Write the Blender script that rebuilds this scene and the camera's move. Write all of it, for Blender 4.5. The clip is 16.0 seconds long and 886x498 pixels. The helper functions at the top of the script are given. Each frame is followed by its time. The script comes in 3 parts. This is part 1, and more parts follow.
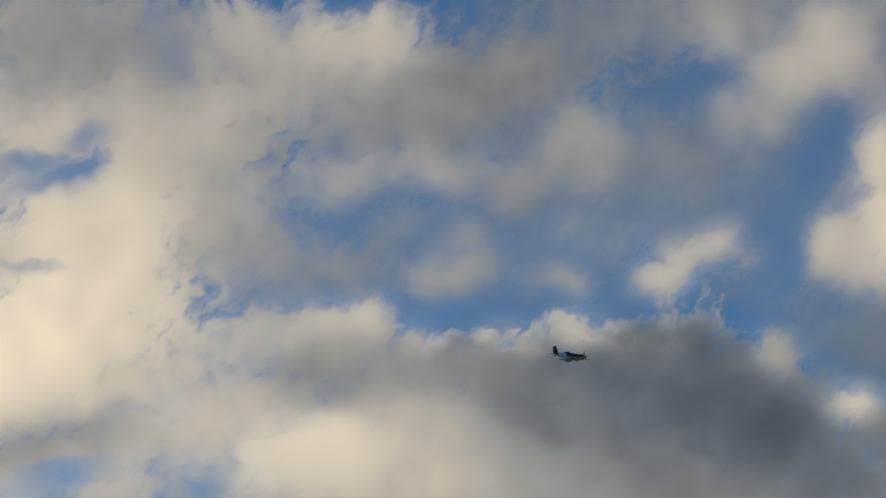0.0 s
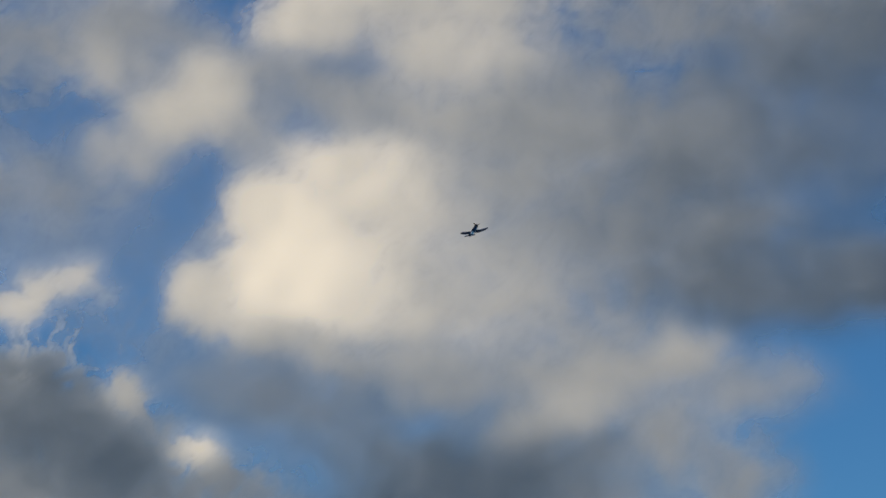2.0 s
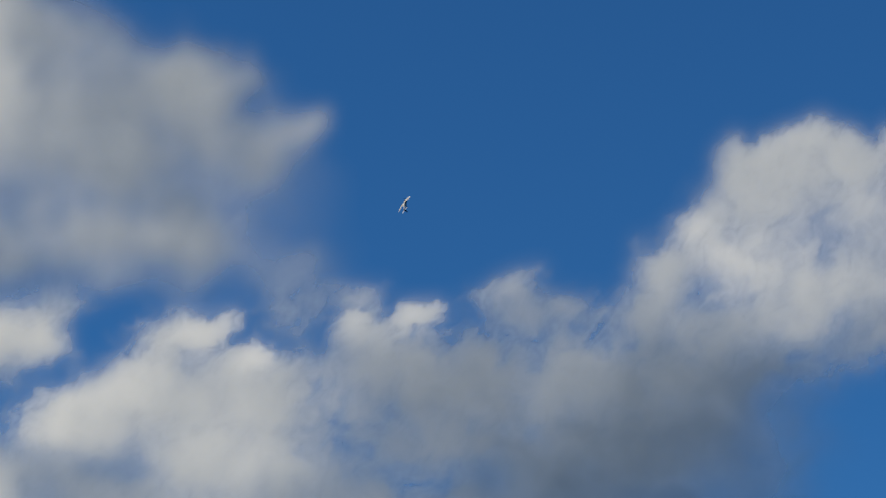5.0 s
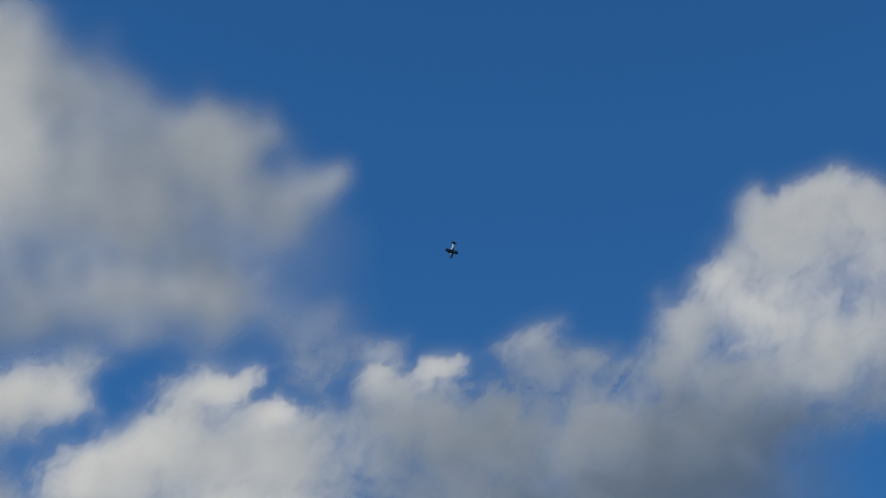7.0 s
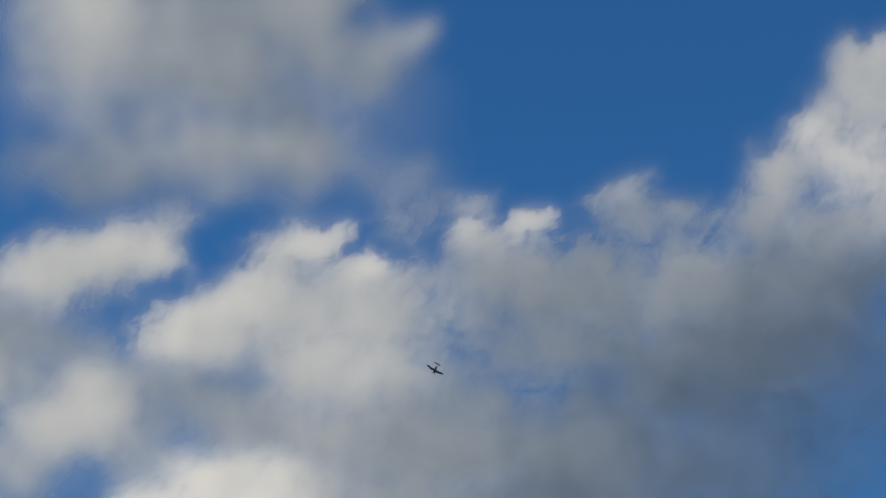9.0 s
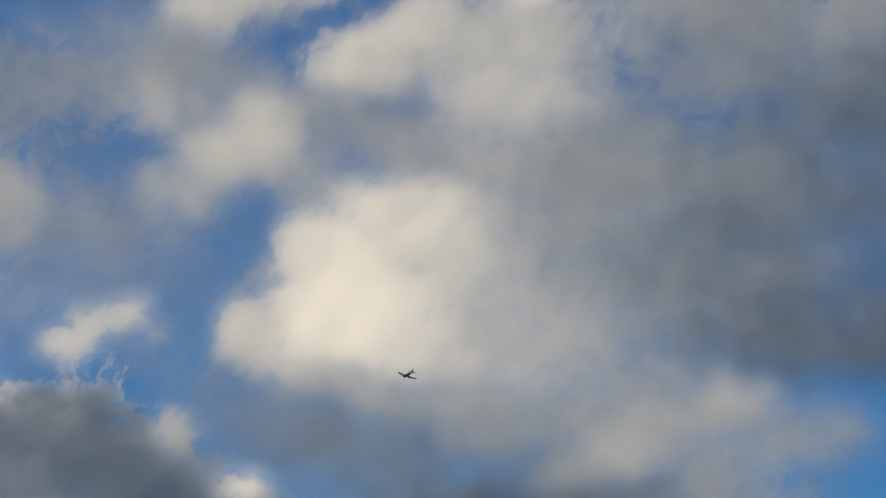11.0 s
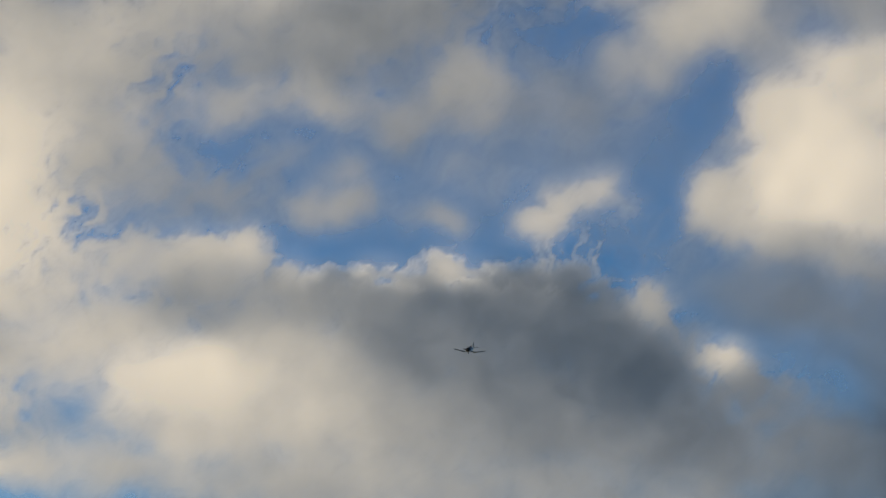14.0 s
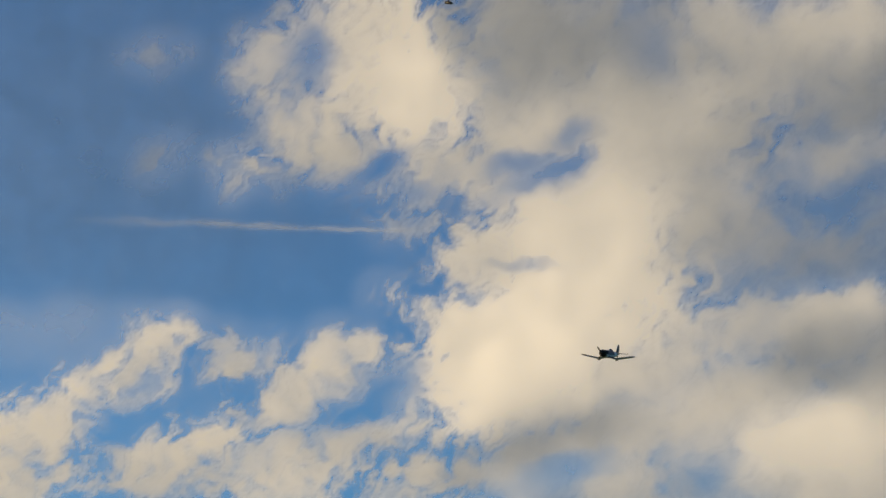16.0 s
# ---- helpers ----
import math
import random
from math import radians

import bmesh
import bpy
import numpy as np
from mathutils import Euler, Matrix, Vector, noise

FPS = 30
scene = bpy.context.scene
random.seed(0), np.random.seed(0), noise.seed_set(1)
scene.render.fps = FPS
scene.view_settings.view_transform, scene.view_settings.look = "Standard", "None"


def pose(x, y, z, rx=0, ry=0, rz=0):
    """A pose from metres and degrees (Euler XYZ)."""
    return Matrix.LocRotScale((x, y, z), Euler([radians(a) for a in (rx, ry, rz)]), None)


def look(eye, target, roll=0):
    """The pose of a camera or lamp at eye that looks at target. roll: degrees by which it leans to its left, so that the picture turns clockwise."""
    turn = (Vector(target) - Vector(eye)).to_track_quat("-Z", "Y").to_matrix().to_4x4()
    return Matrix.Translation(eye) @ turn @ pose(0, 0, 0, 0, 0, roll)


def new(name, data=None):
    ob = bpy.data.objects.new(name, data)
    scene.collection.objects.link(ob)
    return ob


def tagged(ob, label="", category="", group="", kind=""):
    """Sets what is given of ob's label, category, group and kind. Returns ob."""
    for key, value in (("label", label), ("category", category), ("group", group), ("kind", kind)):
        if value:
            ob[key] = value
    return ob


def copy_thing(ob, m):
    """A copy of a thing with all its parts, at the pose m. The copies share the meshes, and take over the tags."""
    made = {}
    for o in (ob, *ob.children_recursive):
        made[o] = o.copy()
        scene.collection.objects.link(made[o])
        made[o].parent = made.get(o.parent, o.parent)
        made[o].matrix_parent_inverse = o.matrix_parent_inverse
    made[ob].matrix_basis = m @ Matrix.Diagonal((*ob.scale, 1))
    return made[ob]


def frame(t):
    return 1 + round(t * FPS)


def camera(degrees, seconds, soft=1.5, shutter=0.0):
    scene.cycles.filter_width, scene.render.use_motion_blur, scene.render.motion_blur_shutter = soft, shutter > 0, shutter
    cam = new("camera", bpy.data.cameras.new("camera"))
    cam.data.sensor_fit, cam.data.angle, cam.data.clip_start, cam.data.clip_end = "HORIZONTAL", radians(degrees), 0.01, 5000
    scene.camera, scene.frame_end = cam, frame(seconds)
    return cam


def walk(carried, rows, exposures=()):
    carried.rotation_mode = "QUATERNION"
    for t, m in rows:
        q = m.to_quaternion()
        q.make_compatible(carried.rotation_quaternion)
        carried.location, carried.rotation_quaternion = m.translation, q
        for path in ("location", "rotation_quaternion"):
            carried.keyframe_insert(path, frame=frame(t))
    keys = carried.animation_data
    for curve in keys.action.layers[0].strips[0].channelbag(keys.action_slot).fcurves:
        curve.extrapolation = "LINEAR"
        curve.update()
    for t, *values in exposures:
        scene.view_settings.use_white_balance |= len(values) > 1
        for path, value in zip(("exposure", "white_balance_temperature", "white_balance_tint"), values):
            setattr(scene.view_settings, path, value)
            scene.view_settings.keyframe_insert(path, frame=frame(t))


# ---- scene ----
cam = camera(21, 16.0)
walk(cam, [
    (0, pose(0, 0, 1.6, 105.771, 1.295, 11.308)),
    (0.5, pose(0, 0, 1.6, 104.927, 1.204, 6.280)),
    (1, pose(0, 0, 1.6, 104.669, 0.769, 2.082)),
    (1.5, pose(0, 0, 1.6, 105.217, 0.325, -1.722)),
    (2, pose(0, 0, 1.6, 106.491, 0.266, -4.836)),
    (2.5, pose(0, 0, 1.6, 108.264, 0.035, -7.311)),
    (3, pose(0, 0, 1.6, 110.270, 0.320, -8.876)),
    (3.5, pose(0, 0, 1.6, 112.239, 0.508, -9.676)),
    (4, pose(0, 0, 1.6, 113.963, 0.511, -10.155)),
    (4.5, pose(0, 0, 1.6, 115.328, 0.470, -10.476)),
    (5, pose(0, 0, 1.6, 116.289, 0.418, -10.662)),
    (7.5, pose(0, 0, 1.6, 117.591, 0.776, -9.511)),
    (8, pose(0, 0, 1.6, 116.827, 0.770, -8.969)),
    (10.5, pose(0, 0, 1.6, 109.181, -0.943, -5.193)),
    (11, pose(0, 0, 1.6, 107.518, -1.127, -4.003)),
    (11.5, pose(0, 0, 1.6, 106.026, -0.948, -2.602)),
    (12, pose(0, 0, 1.6, 104.992, -1.071, -1.117)),
    (12.5, pose(0, 0, 1.6, 104.310, -0.930, 0.760)),
    (13, pose(0, 0, 1.6, 104.121, -0.883, 2.846)),
    (13.5, pose(0, 0, 1.6, 104.156, -1.014, 5.122)),
    (14, pose(0, 0, 1.6, 104.224, -0.947, 7.721)),
    (14.5, pose(0, 0, 1.6, 104.277, -0.742, 10.562)),
    (15, pose(0, 0, 1.6, 104.389, -0.289, 13.923)),
    (15.5, pose(0, 0, 1.6, 104.864, 0.405, 18.188)),
    (16, pose(0, 0, 1.6, 105.781, 0.969, 23.384)),
], exposures=[  # the camera's own exposure and white balance drift as it pans
    (0, -0.29, 6150, 0), (0.7, -0.21, 6050, 0), (1.5, -0.1, 5970, 0), (2.5, -0.09, 5800, -0.5), (3.5, -0.08, 5550, -1),
    (5, -0.05, 5310, -1.5), (8, -0.05, 5310, -1.5), (10.5, -0.1, 5750, -0.5), (12.5, -0.13, 5880, 0), (14.5, -0.21, 6080, 0), (15.5, -0.22, 6220, 0), (16, -0.3, 6300, 0),
])

# ---- light: low warm sun beside the viewer, beyond the clouds ----
SUN_AZ, SUN_EL = -86.0, 16.0
world = bpy.data.worlds.new("sky")
scene.world = world
world.use_nodes = True
wn = world.node_tree.nodes
sky = wn.new("ShaderNodeTexSky")
sky.sky_type, sky.sun_disc = "NISHITA", False
sky.air_density, sky.dust_density, sky.ozone_density = 1.0, 0.2, 6.8
sky.sun_elevation, sky.sun_rotation = radians(SUN_EL), radians(SUN_AZ)
wn["Background"].inputs["Strength"].default_value = 0.11
world.node_tree.links.new(sky.outputs[0], wn["Background"].inputs["Color"])
sun = new("sun", bpy.data.lights.new("sun", "SUN"))
sun.data.energy, sun.data.angle, sun.data.color = 3.5, radians(0.5), (1.0, 0.656, 0.300)
sun_way = Vector((math.sin(radians(SUN_AZ)) * math.cos(radians(SUN_EL)), math.cos(radians(SUN_AZ)) * math.cos(radians(SUN_EL)), math.sin(radians(SUN_EL))))
sun.matrix_world = look(sun_way * 200, (0, 0, 0))


# ---- materials ----
def node_material(name):
    mat = bpy.data.materials.new(name)
    mat.use_nodes = True
    mat.node_tree.nodes.clear()
    return mat, mat.node_tree.nodes, mat.node_tree.links


def cloud_material():
    """Water droplets: the deeper the cloud, the less sky shows; its light and shade are painted by an attribute."""
    mat, n, l = node_material("cloud_droplets")

    def sum_of(op, a, b):
        m = n.new("ShaderNodeMath")
        m.operation = op
        for k, v in enumerate((a, b)):
            if isinstance(v, (int, float)):
                m.inputs[k].default_value = v
            else:
                l.new(v, m.inputs[k])
        return m.outputs[0]

    depth = n.new("ShaderNodeAttribute")
    depth.attribute_name = "depth"
    place_of = n.new("ShaderNodeNewGeometry")
    parts = []
    for size, detail in ((0.012, 3.0), (0.05, 3.0)):
        tex = n.new("ShaderNodeTexNoise")
        tex.inputs["Scale"].default_value = size
        tex.inputs["Detail"].default_value = detail
        tex.inputs["Roughness"].default_value = 0.55
        l.new(place_of.outputs["Position"], tex.inputs["Vector"])
        parts.append(sum_of("SUBTRACT", tex.outputs[0], 0.5))
    grain = sum_of("ADD", sum_of("MULTIPLY", parts[0], 0.22), sum_of("MULTIPLY", parts[1], 0.12))
    deep = sum_of("MULTIPLY", depth.outputs["Fac"], sum_of("ADD", grain, 1.0))
    veil = sum_of("SUBTRACT", 1.0, sum_of("POWER", 2.718, sum_of("MULTIPLY", deep, -1.0)))
    painted_shade = n.new("ShaderNodeAttribute")
    painted_shade.attribute_name = "painted_shade"
    # fine grain on top of the painted shade
    shaded = sum_of("ADD", painted_shade.outputs["Fac"], sum_of("MULTIPLY", grain, 0.5))
    through_light = n.new("ShaderNodeBsdfTranslucent")
    back_light = n.new("ShaderNodeBsdfDiffuse")
    back_light.inputs["Color"].default_value = (0.3, 0.3, 0.3, 1)
    shade = n.new("ShaderNodeCombineColor")
    # the painted shade turns bluer as it darkens
    for k, loss in enumerate((-1.10, -1.0, -0.81)):
        l.new(sum_of("MINIMUM", sum_of("POWER", 2.718, sum_of("MULTIPLY", shaded, loss)), 1.0), shade.inputs[k])
    l.new(shade.outputs[0], through_light.inputs["Color"])
    # a fixed normal gives every face equal sun; the shading is all painted
    aim = n.new("ShaderNodeCombineXYZ")
    for k in range(3):
        aim.inputs[k].default_value = -sun_way[k]
    l.new(aim.outputs[0], through_light.inputs["Normal"])
    both, clear, out = n.new("ShaderNodeAddShader"), n.new("ShaderNodeBsdfTransparent"), n.new("ShaderNodeOutputMaterial")
    l.new(through_light.outputs[0], both.inputs[0])
    l.new(back_light.outputs[0], both.inputs[1])
    mix = n.new("ShaderNodeMixShader")
    l.new(veil, mix.inputs[0])
    l.new(clear.outputs[0], mix.inputs[1])
    l.new(both.outputs[0], mix.inputs[2])
    l.new(mix.outputs[0], out.inputs["Surface"])
    return mat


def plain_material(name, colour, rough=0.5, metal=0.0, wear=0.15, size=12.0, alpha=1.0):
    """Painted or bare surface with fine and broad variation."""
    mat, n, l = node_material(name)
    b, out = n.new("ShaderNodeBsdfPrincipled"), n.new("ShaderNodeOutputMaterial")
    coord, tex, ramp = n.new("ShaderNodeTexCoord"), n.new("ShaderNodeTexNoise"), n.new("ShaderNodeValToRGB")
    tex.inputs["Scale"].default_value, tex.inputs["Detail"].default_value = size, 6.0
    ramp.color_ramp.elements[0].position, ramp.color_ramp.elements[1].position = 0.3, 0.7
    ramp.color_ramp.elements[0].color = tuple(c * (1 - wear) for c in colour) + (1,)
    ramp.color_ramp.elements[1].color = tuple(min(1, c * (1 + wear)) for c in colour) + (1,)
    l.new(coord.outputs["Object"], tex.inputs["Vector"])
    l.new(tex.outputs[0], ramp.inputs[0])
    l.new(ramp.outputs[0], b.inputs["Base Color"])
    b.inputs["Roughness"].default_value, b.inputs["Metallic"].default_value, b.inputs["Alpha"].default_value = rough, metal, alpha
    l.new(b.outputs[0], out.inputs[0])
    return mat


CLOUD = cloud_material()
GRASS = plain_material("short_grass", (0.07, 0.11, 0.03), 0.9, 0, 0.4, 0.6)
NAVY = plain_material("navy_paint", (0.012, 0.016, 0.03), 0.3)
PALE = plain_material("pale_grey_paint", (0.78, 0.78, 0.76), 0.35)
GLASS = plain_material("dark_canopy", (0.02, 0.025, 0.03), 0.08)
WING = plain_material("smoky_wing", (0.16, 0.15, 0.14), 0.4, alpha=0.45)
CHITIN = plain_material("brown_black_chitin", (0.05, 0.042, 0.035), 0.5)
BLACK = plain_material("black_rubber", (0.012, 0.012, 0.012), 0.7)


def part(name, bm, material, parent, label=""):
    me = bpy.data.meshes.new(name)
    bm.to_mesh(me)
    bm.free()
    me.materials.append(material)
    for p in me.polygons:
        p.use_smooth = True
    ob = new(name, me)
    ob.parent = parent
    return tagged(ob, label)


# ---- ground ----
bm = bmesh.new()
bmesh.ops.create_circle(bm, cap_ends=True, segments=64, radius=4500)
me = bpy.data.meshes.new("ground")
bm.to_mesh(me)
bm.free()
me.materials.append(GRASS)
tagged(new("ground", me), "flat open grass field under the sky", "ground", kind="structure")


# ---- clouds ----
def lattice(x, y, seed):
    """Smooth noise from -1 to 1 on a unit lattice."""
    xi, yi = np.floor(x).astype(np.int64), np.floor(y).astype(np.int64)
    fx, fy = x - xi, y - yi
    sx, sy = fx * fx * fx * (fx * (fx * 6 - 15) + 10), fy * fy * fy * (fy * (fy * 6 - 15) + 10)

    def corner(i, j):
        h = (xi + i) * 374761393 + (yi + j) * 668265263 + seed * 974634777
        h = (h ^ (h >> 13)) * 1274126177
        a = ((h ^ (h >> 16)) & 65535) / 65536.0 * 2 * np.pi
        return np.cos(a) * (fx - i) + np.sin(a) * (fy - j)

    top = corner(0, 0) * (1 - sx) + corner(1, 0) * sx
    low = corner(0, 1) * (1 - sx) + corner(1, 1) * sx
    return (top * (1 - sy) + low * sy) * 1.5


def fbm(x, y, octaves, seed, gain=0.5):
    total, amp = 0, 1.0
    for k in range(octaves):
        total = total + amp * lattice(x, y, seed + k * 17)
        x, y, amp = x * 2.03 + 11.3, y * 2.03 + 5.7, amp * gain
    return total


STEP = 0.05
AZ = np.arange(-37, 25, STEP)
EL = np.arange(6.5, 34.5, STEP)
clouds = []


def cloud(label, ragged):
    """A new cloud; ragged says how torn its edges are."""
    clouds.append((label, [], ragged))


def lobe(azimuth, elevation, half_width, half_height, lean, softness, depth, painted_shade):
    """A swelling of the newest cloud, in degrees; depth along the sight (below 0: a gap), and last
    the shade painted on it: 0 is fully sunlit, higher is darker."""
    clouds[-1][1].append((azimuth, elevation, half_width, half_height, lean, softness, depth, painted_shade))


def blurred(a, cells):
    """A field smoothed over some cells in both directions."""
    reach = int(cells * 2.5)
    taps = np.exp(-0.5 * (np.arange(-reach, reach + 1) / cells) ** 2)
    taps /= taps.sum()
    for axis in (0, 1):
        pad = np.pad(a, [(reach, reach) if k == axis else (0, 0) for k in (0, 1)], mode="edge")
        a = sum(w * np.take(pad, np.arange(k, k + a.shape[axis]), axis=axis) for k, w in enumerate(taps))
    return a


def billow(x, y, octaves, seed, gain=0.5):
    """Rounded swellings with sharp creases between them, about -0.5 to 0.5."""
    total, amp, most = 0, 1.0, 0
    for k in range(octaves):
        total, most = total + amp * np.abs(lattice(x, y, seed + k * 13)), most + amp
        x, y, amp = x * 2.07 + 3.1, y * 2.07 + 8.9, amp * gain
    return 2.2 * total / most - 0.6


def moved(a, right, up):
    """A field read from a place some cells to the right and above."""
    pad = np.pad(a, [(abs(up), abs(up)), (abs(right), abs(right))], mode="edge")
    return pad[abs(up) + up:abs(up) + up + a.shape[0], abs(right) + right:abs(right) + right + a.shape[1]]


def build_clouds():
    az, el = np.meshgrid(AZ, EL)
    wx = az + 0.38 * fbm(az * 0.55, el * 0.7, 4, 1) + 0.08 * fbm(az * 2.3, el * 2.6, 5, 5, 0.5)
    wy = el + 0.38 * fbm(az * 0.55 + 40, el * 0.7, 4, 3) + 0.08 * fbm(az * 2.3 + 40, el * 2.6, 5, 9, 0.5)
    puff = fbm(az * 1.1, el * 1.25, 6, 21, 0.55)
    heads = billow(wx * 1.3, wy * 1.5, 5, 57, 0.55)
    # torn wisps, drawn out by the wind
    wu, wv = 0.64 * wx + 0.77 * wy, 0.77 * wx - 0.64 * wy
    wisp = fbm(wu * 1.5, wv * 3.4, 6, 71, 0.55)
    fine = fbm(wx * 0.8, wy * 0.9, 5, 33, 0.45)
    painted_shade, weight, edge, clear = np.zeros_like(az), np.zeros_like(az), np.zeros_like(az), np.ones_like(az)
    gaps = np.ones_like(az)
    owner, most = np.zeros(az.shape, dtype=np.int64), np.zeros_like(az)
    for k, (label, lobes, ragged) in enumerate(clouds):
        own = np.zeros_like(az)
        for ca, ce, ra, re, lean, soft, deep, shade in lobes:
            c, s = math.cos(radians(lean)), math.sin(radians(lean))
            size = math.sqrt(ra * re)
            stir = min(1.0, 0.35 + 0.5 * size)
            x, y = (az + (wx - az) * stir - ca) * math.cos(radians(ce)), el + (wy - el) * stir - ce
            r = np.sqrt(((x * c + y * s) / ra) ** 2 + ((y * c - x * s) / re) ** 2)
            # tops are firm, bases and lee sides fade away
            fade = soft * (1 - 0.3 * np.clip(y / re, -1, 1))
            torn = (0.06 + 0.05 * ragged) * puff - 0.16 * heads - min(0.34, 0.08 + 0.10 * ragged) * wisp
            p = np.clip((1.0 + 0.6 * soft - r - torn) / (0.16 + 1.45 * fade), 0, 1)
            p = p * p * (3 - 2 * p)
            here = (1 - math.exp(-2.6 * abs(deep))) * p
            if ragged > 2 and deep < 0.45:
                here = here * np.clip(0.45 + 1.5 * wisp, 0, 1.3)  # combed out by the wind
            if deep < 0:
                gaps = gaps * (1 - here)
                continue
            clear *= 1 - here
            own = np.maximum(own, here)
            w = p * p / size + 1e-9 * np.exp(-r)
            # firm lobes get a lighter upper rim painted in, like a sunlit edge
            rim = min(1.0, max(0.0, (0.42 - soft) / 0.2))
            painted_shade += w * shade
            edge += w * (1 - rim * 0.75 * np.clip((r - 0.6) / 0.4, 0, 1) * np.clip(0.3 + y / re, 0, 1))
            weight += w
        own = own * (0.25 if deep < 0.36 and ragged < 0.25 else 1)
        owner[own > most] = k
        most = np.maximum(most, own)
    body = (1 - clear) * gaps
    # calm clouds have soft outlines, torn ones keep their threads
    calm = blurred(np.clip(1.25 - 0.8 * np.array([c[2] for c in clouds])[owner], 0, 1), 5)
    body = body + calm * (blurred(body, 4) - body)
    loose = (1 - body) * np.clip(2.5 * body, 0, 1)
    depth = -np.log(1 - 0.985 * body ** (1.1 + 0.5 * (1 - calm))) * np.clip(1 + 0.2 * fine + loose * (1 - 0.85 * calm) * (0.5 * heads + 0.45 * wisp), 0.1, 2)
    # shade painted per lobe, smoothed across their borders
    painted_shade = blurred(painted_shade, 5) / blurred(weight, 5) * edge / weight
    # relief shading painted in: swellings lighter on the sunward side, darker away from it
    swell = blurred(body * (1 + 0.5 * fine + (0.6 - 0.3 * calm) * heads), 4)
    painted_relief = moved(swell, -8, 4) - swell
    painted_shade = np.maximum(painted_shade * (1.0 + 0.14 * fine) + 0.03 * puff + 0.2 * painted_relief, 0)
    # all clouds lie on one thin sheet, leaned to keep the sun behind it
    far = 2600.0 / np.cos(np.radians(0.8 * (az + 25)))
    ar, er = np.radians(az), np.radians(el)
    co = np.stack([far * np.sin(ar) * np.cos(er), far * np.cos(ar) * np.cos(er), far * np.sin(er) + 1.6], -1).reshape(-1, 3)
    d, v, o = depth.reshape(-1), painted_shade.reshape(-1), owner.reshape(-1)
    ne, na = az.shape
    i = (np.arange(ne - 1)[:, None] * na + np.arange(na - 1)[None, :]).reshape(-1)
    quads = np.stack([i, i + 1, i + na + 1, i + na], -1)
    quads = quads[d[quads].max(1) > 0.004]
    for k, (label, lobes, ragged) in enumerate(clouds):
        mine = quads[o[quads[:, 0]] == k]
        used = np.unique(mine)
        place = np.zeros(len(d), dtype=np.int64)
        place[used] = np.arange(len(used))
        me = bpy.data.meshes.new("cloud")
        middle = co[used].mean(0)
        me.from_pydata((co[used] - middle).tolist(), [], place[mine].tolist())
        me.attributes.new("depth", "FLOAT", "POINT").data.foreach_set("value", d[used].astype(np.float32))
        # painted light and shade, stored for the material
        me.attributes.new("painted_shade", "FLOAT", "POINT").data.foreach_set("value", v[used].astype(np.float32))
        me.materials.append(CLOUD)
        me.polygons.foreach_set("use_smooth", np.ones(len(me.polygons), dtype=bool))
        ob = new("cloud", me)
        ob.location = middle
        tagged(ob, label, "cloud", group="clouds in the sky")


# thin cirrus, with wide lobes added to tone down the sky's blue
cloud("faint thin grey cirrus haze, also dulling the blue sky", 0.2)
lobe(16.66, 19.25, 2.98, 3.39, 0, 1.00, 0.28, 2.20)
lobe(-32.02, 17.64, 9.48, 6.10, 0, 1.00, 0.22, 1.75)
lobe(1.46, 11.85, 5.69, 1.76, 0, 1.00, 0.25, 1.50)
lobe(-4.33, 21.36, 3.39, 1.76, 0, 1.00, 0.35, 1.00)
lobe(-4.72, 17.18, 2.30, 1.22, 0, 1.00, 0.20, 1.10)
lobe(3.60, 26.04, 2.71, 0.81, 0, 1.00, 0.15, 1.00)
lobe(-32.46, 13.61, 2.71, 0.81, 0, 1.00, 0.05, 0.50)
lobe(-10.01, 16.03, 7.59, 3.52, 0, 1.00, 0.17, 1.30)
lobe(-4.35, 16.81, 6.77, 2.98, 0, 1.00, 0.10, 1.30)
lobe(5.96, 26.71, 1.63, 2.17, 0, 1.00, 0.08, 0.80)
lobe(0.64, 13.20, 3.52, 1.08, 0, 1.00, 0.22, 1.50)

cloud("thin torn white cirrus wisps", 2.6)
lobe(-30.38, 20.42, 0.85, 0.2, 8, 0.60, 0.24, 1.00)
lobe(-30.07, 17.88, 0.80, 0.34, 25, 0.70, 0.22, 1.10)
lobe(-27.95, 17.64, 0.74, 0.54, 10, 0.90, 0.40, 0.50)
lobe(-24.66, 14.73, 0.35, 0.22, 0, 1.00, 0.40, 0.40)

cloud("tall sunlit cream cumulus with ragged wisps", 1.6)
lobe(-24.16, 12.28, 1.02, 1.22, 0, 0.90, 0.60, 0.38)
lobe(-26.27, 12.45, 1.49, 0.68, 20, 0.90, 0.50, 0.35)
lobe(-27.51, 13.12, 0.68, 0.54, 30, 0.90, 0.40, 0.40)
lobe(-22.93, 13.49, 1.22, 0.81, -30, 0.80, 0.90, 0.30)
lobe(-24.39, 19.73, 2.03, 2.30, 0, 0.57, 1.00, 0.20)
lobe(-25.67, 20.55, 1.63, 1.63, 0, 0.69, 0.90, 0.38)
lobe(-27.54, 20.20, 0.81, 0.81, 30, 0.69, 0.60, 0.51)
lobe(-26.54, 18.66, 1.49, 0.81, -20, 0.69, 0.60, 0.44)
lobe(-27.81, 17.58, 1.08, 0.47, 0, 1.03, 0.35, 0.71)
lobe(-25.69, 17.85, 1.63, 0.54, -20, 0.92, 0.50, 0.58)
lobe(-23.14, 17.42, 1.76, 0.81, 10, 0.92, 0.70, 0.51)
lobe(-24.01, 16.21, 0.95, 0.34, 0, 1.15, 0.35, 0.71)
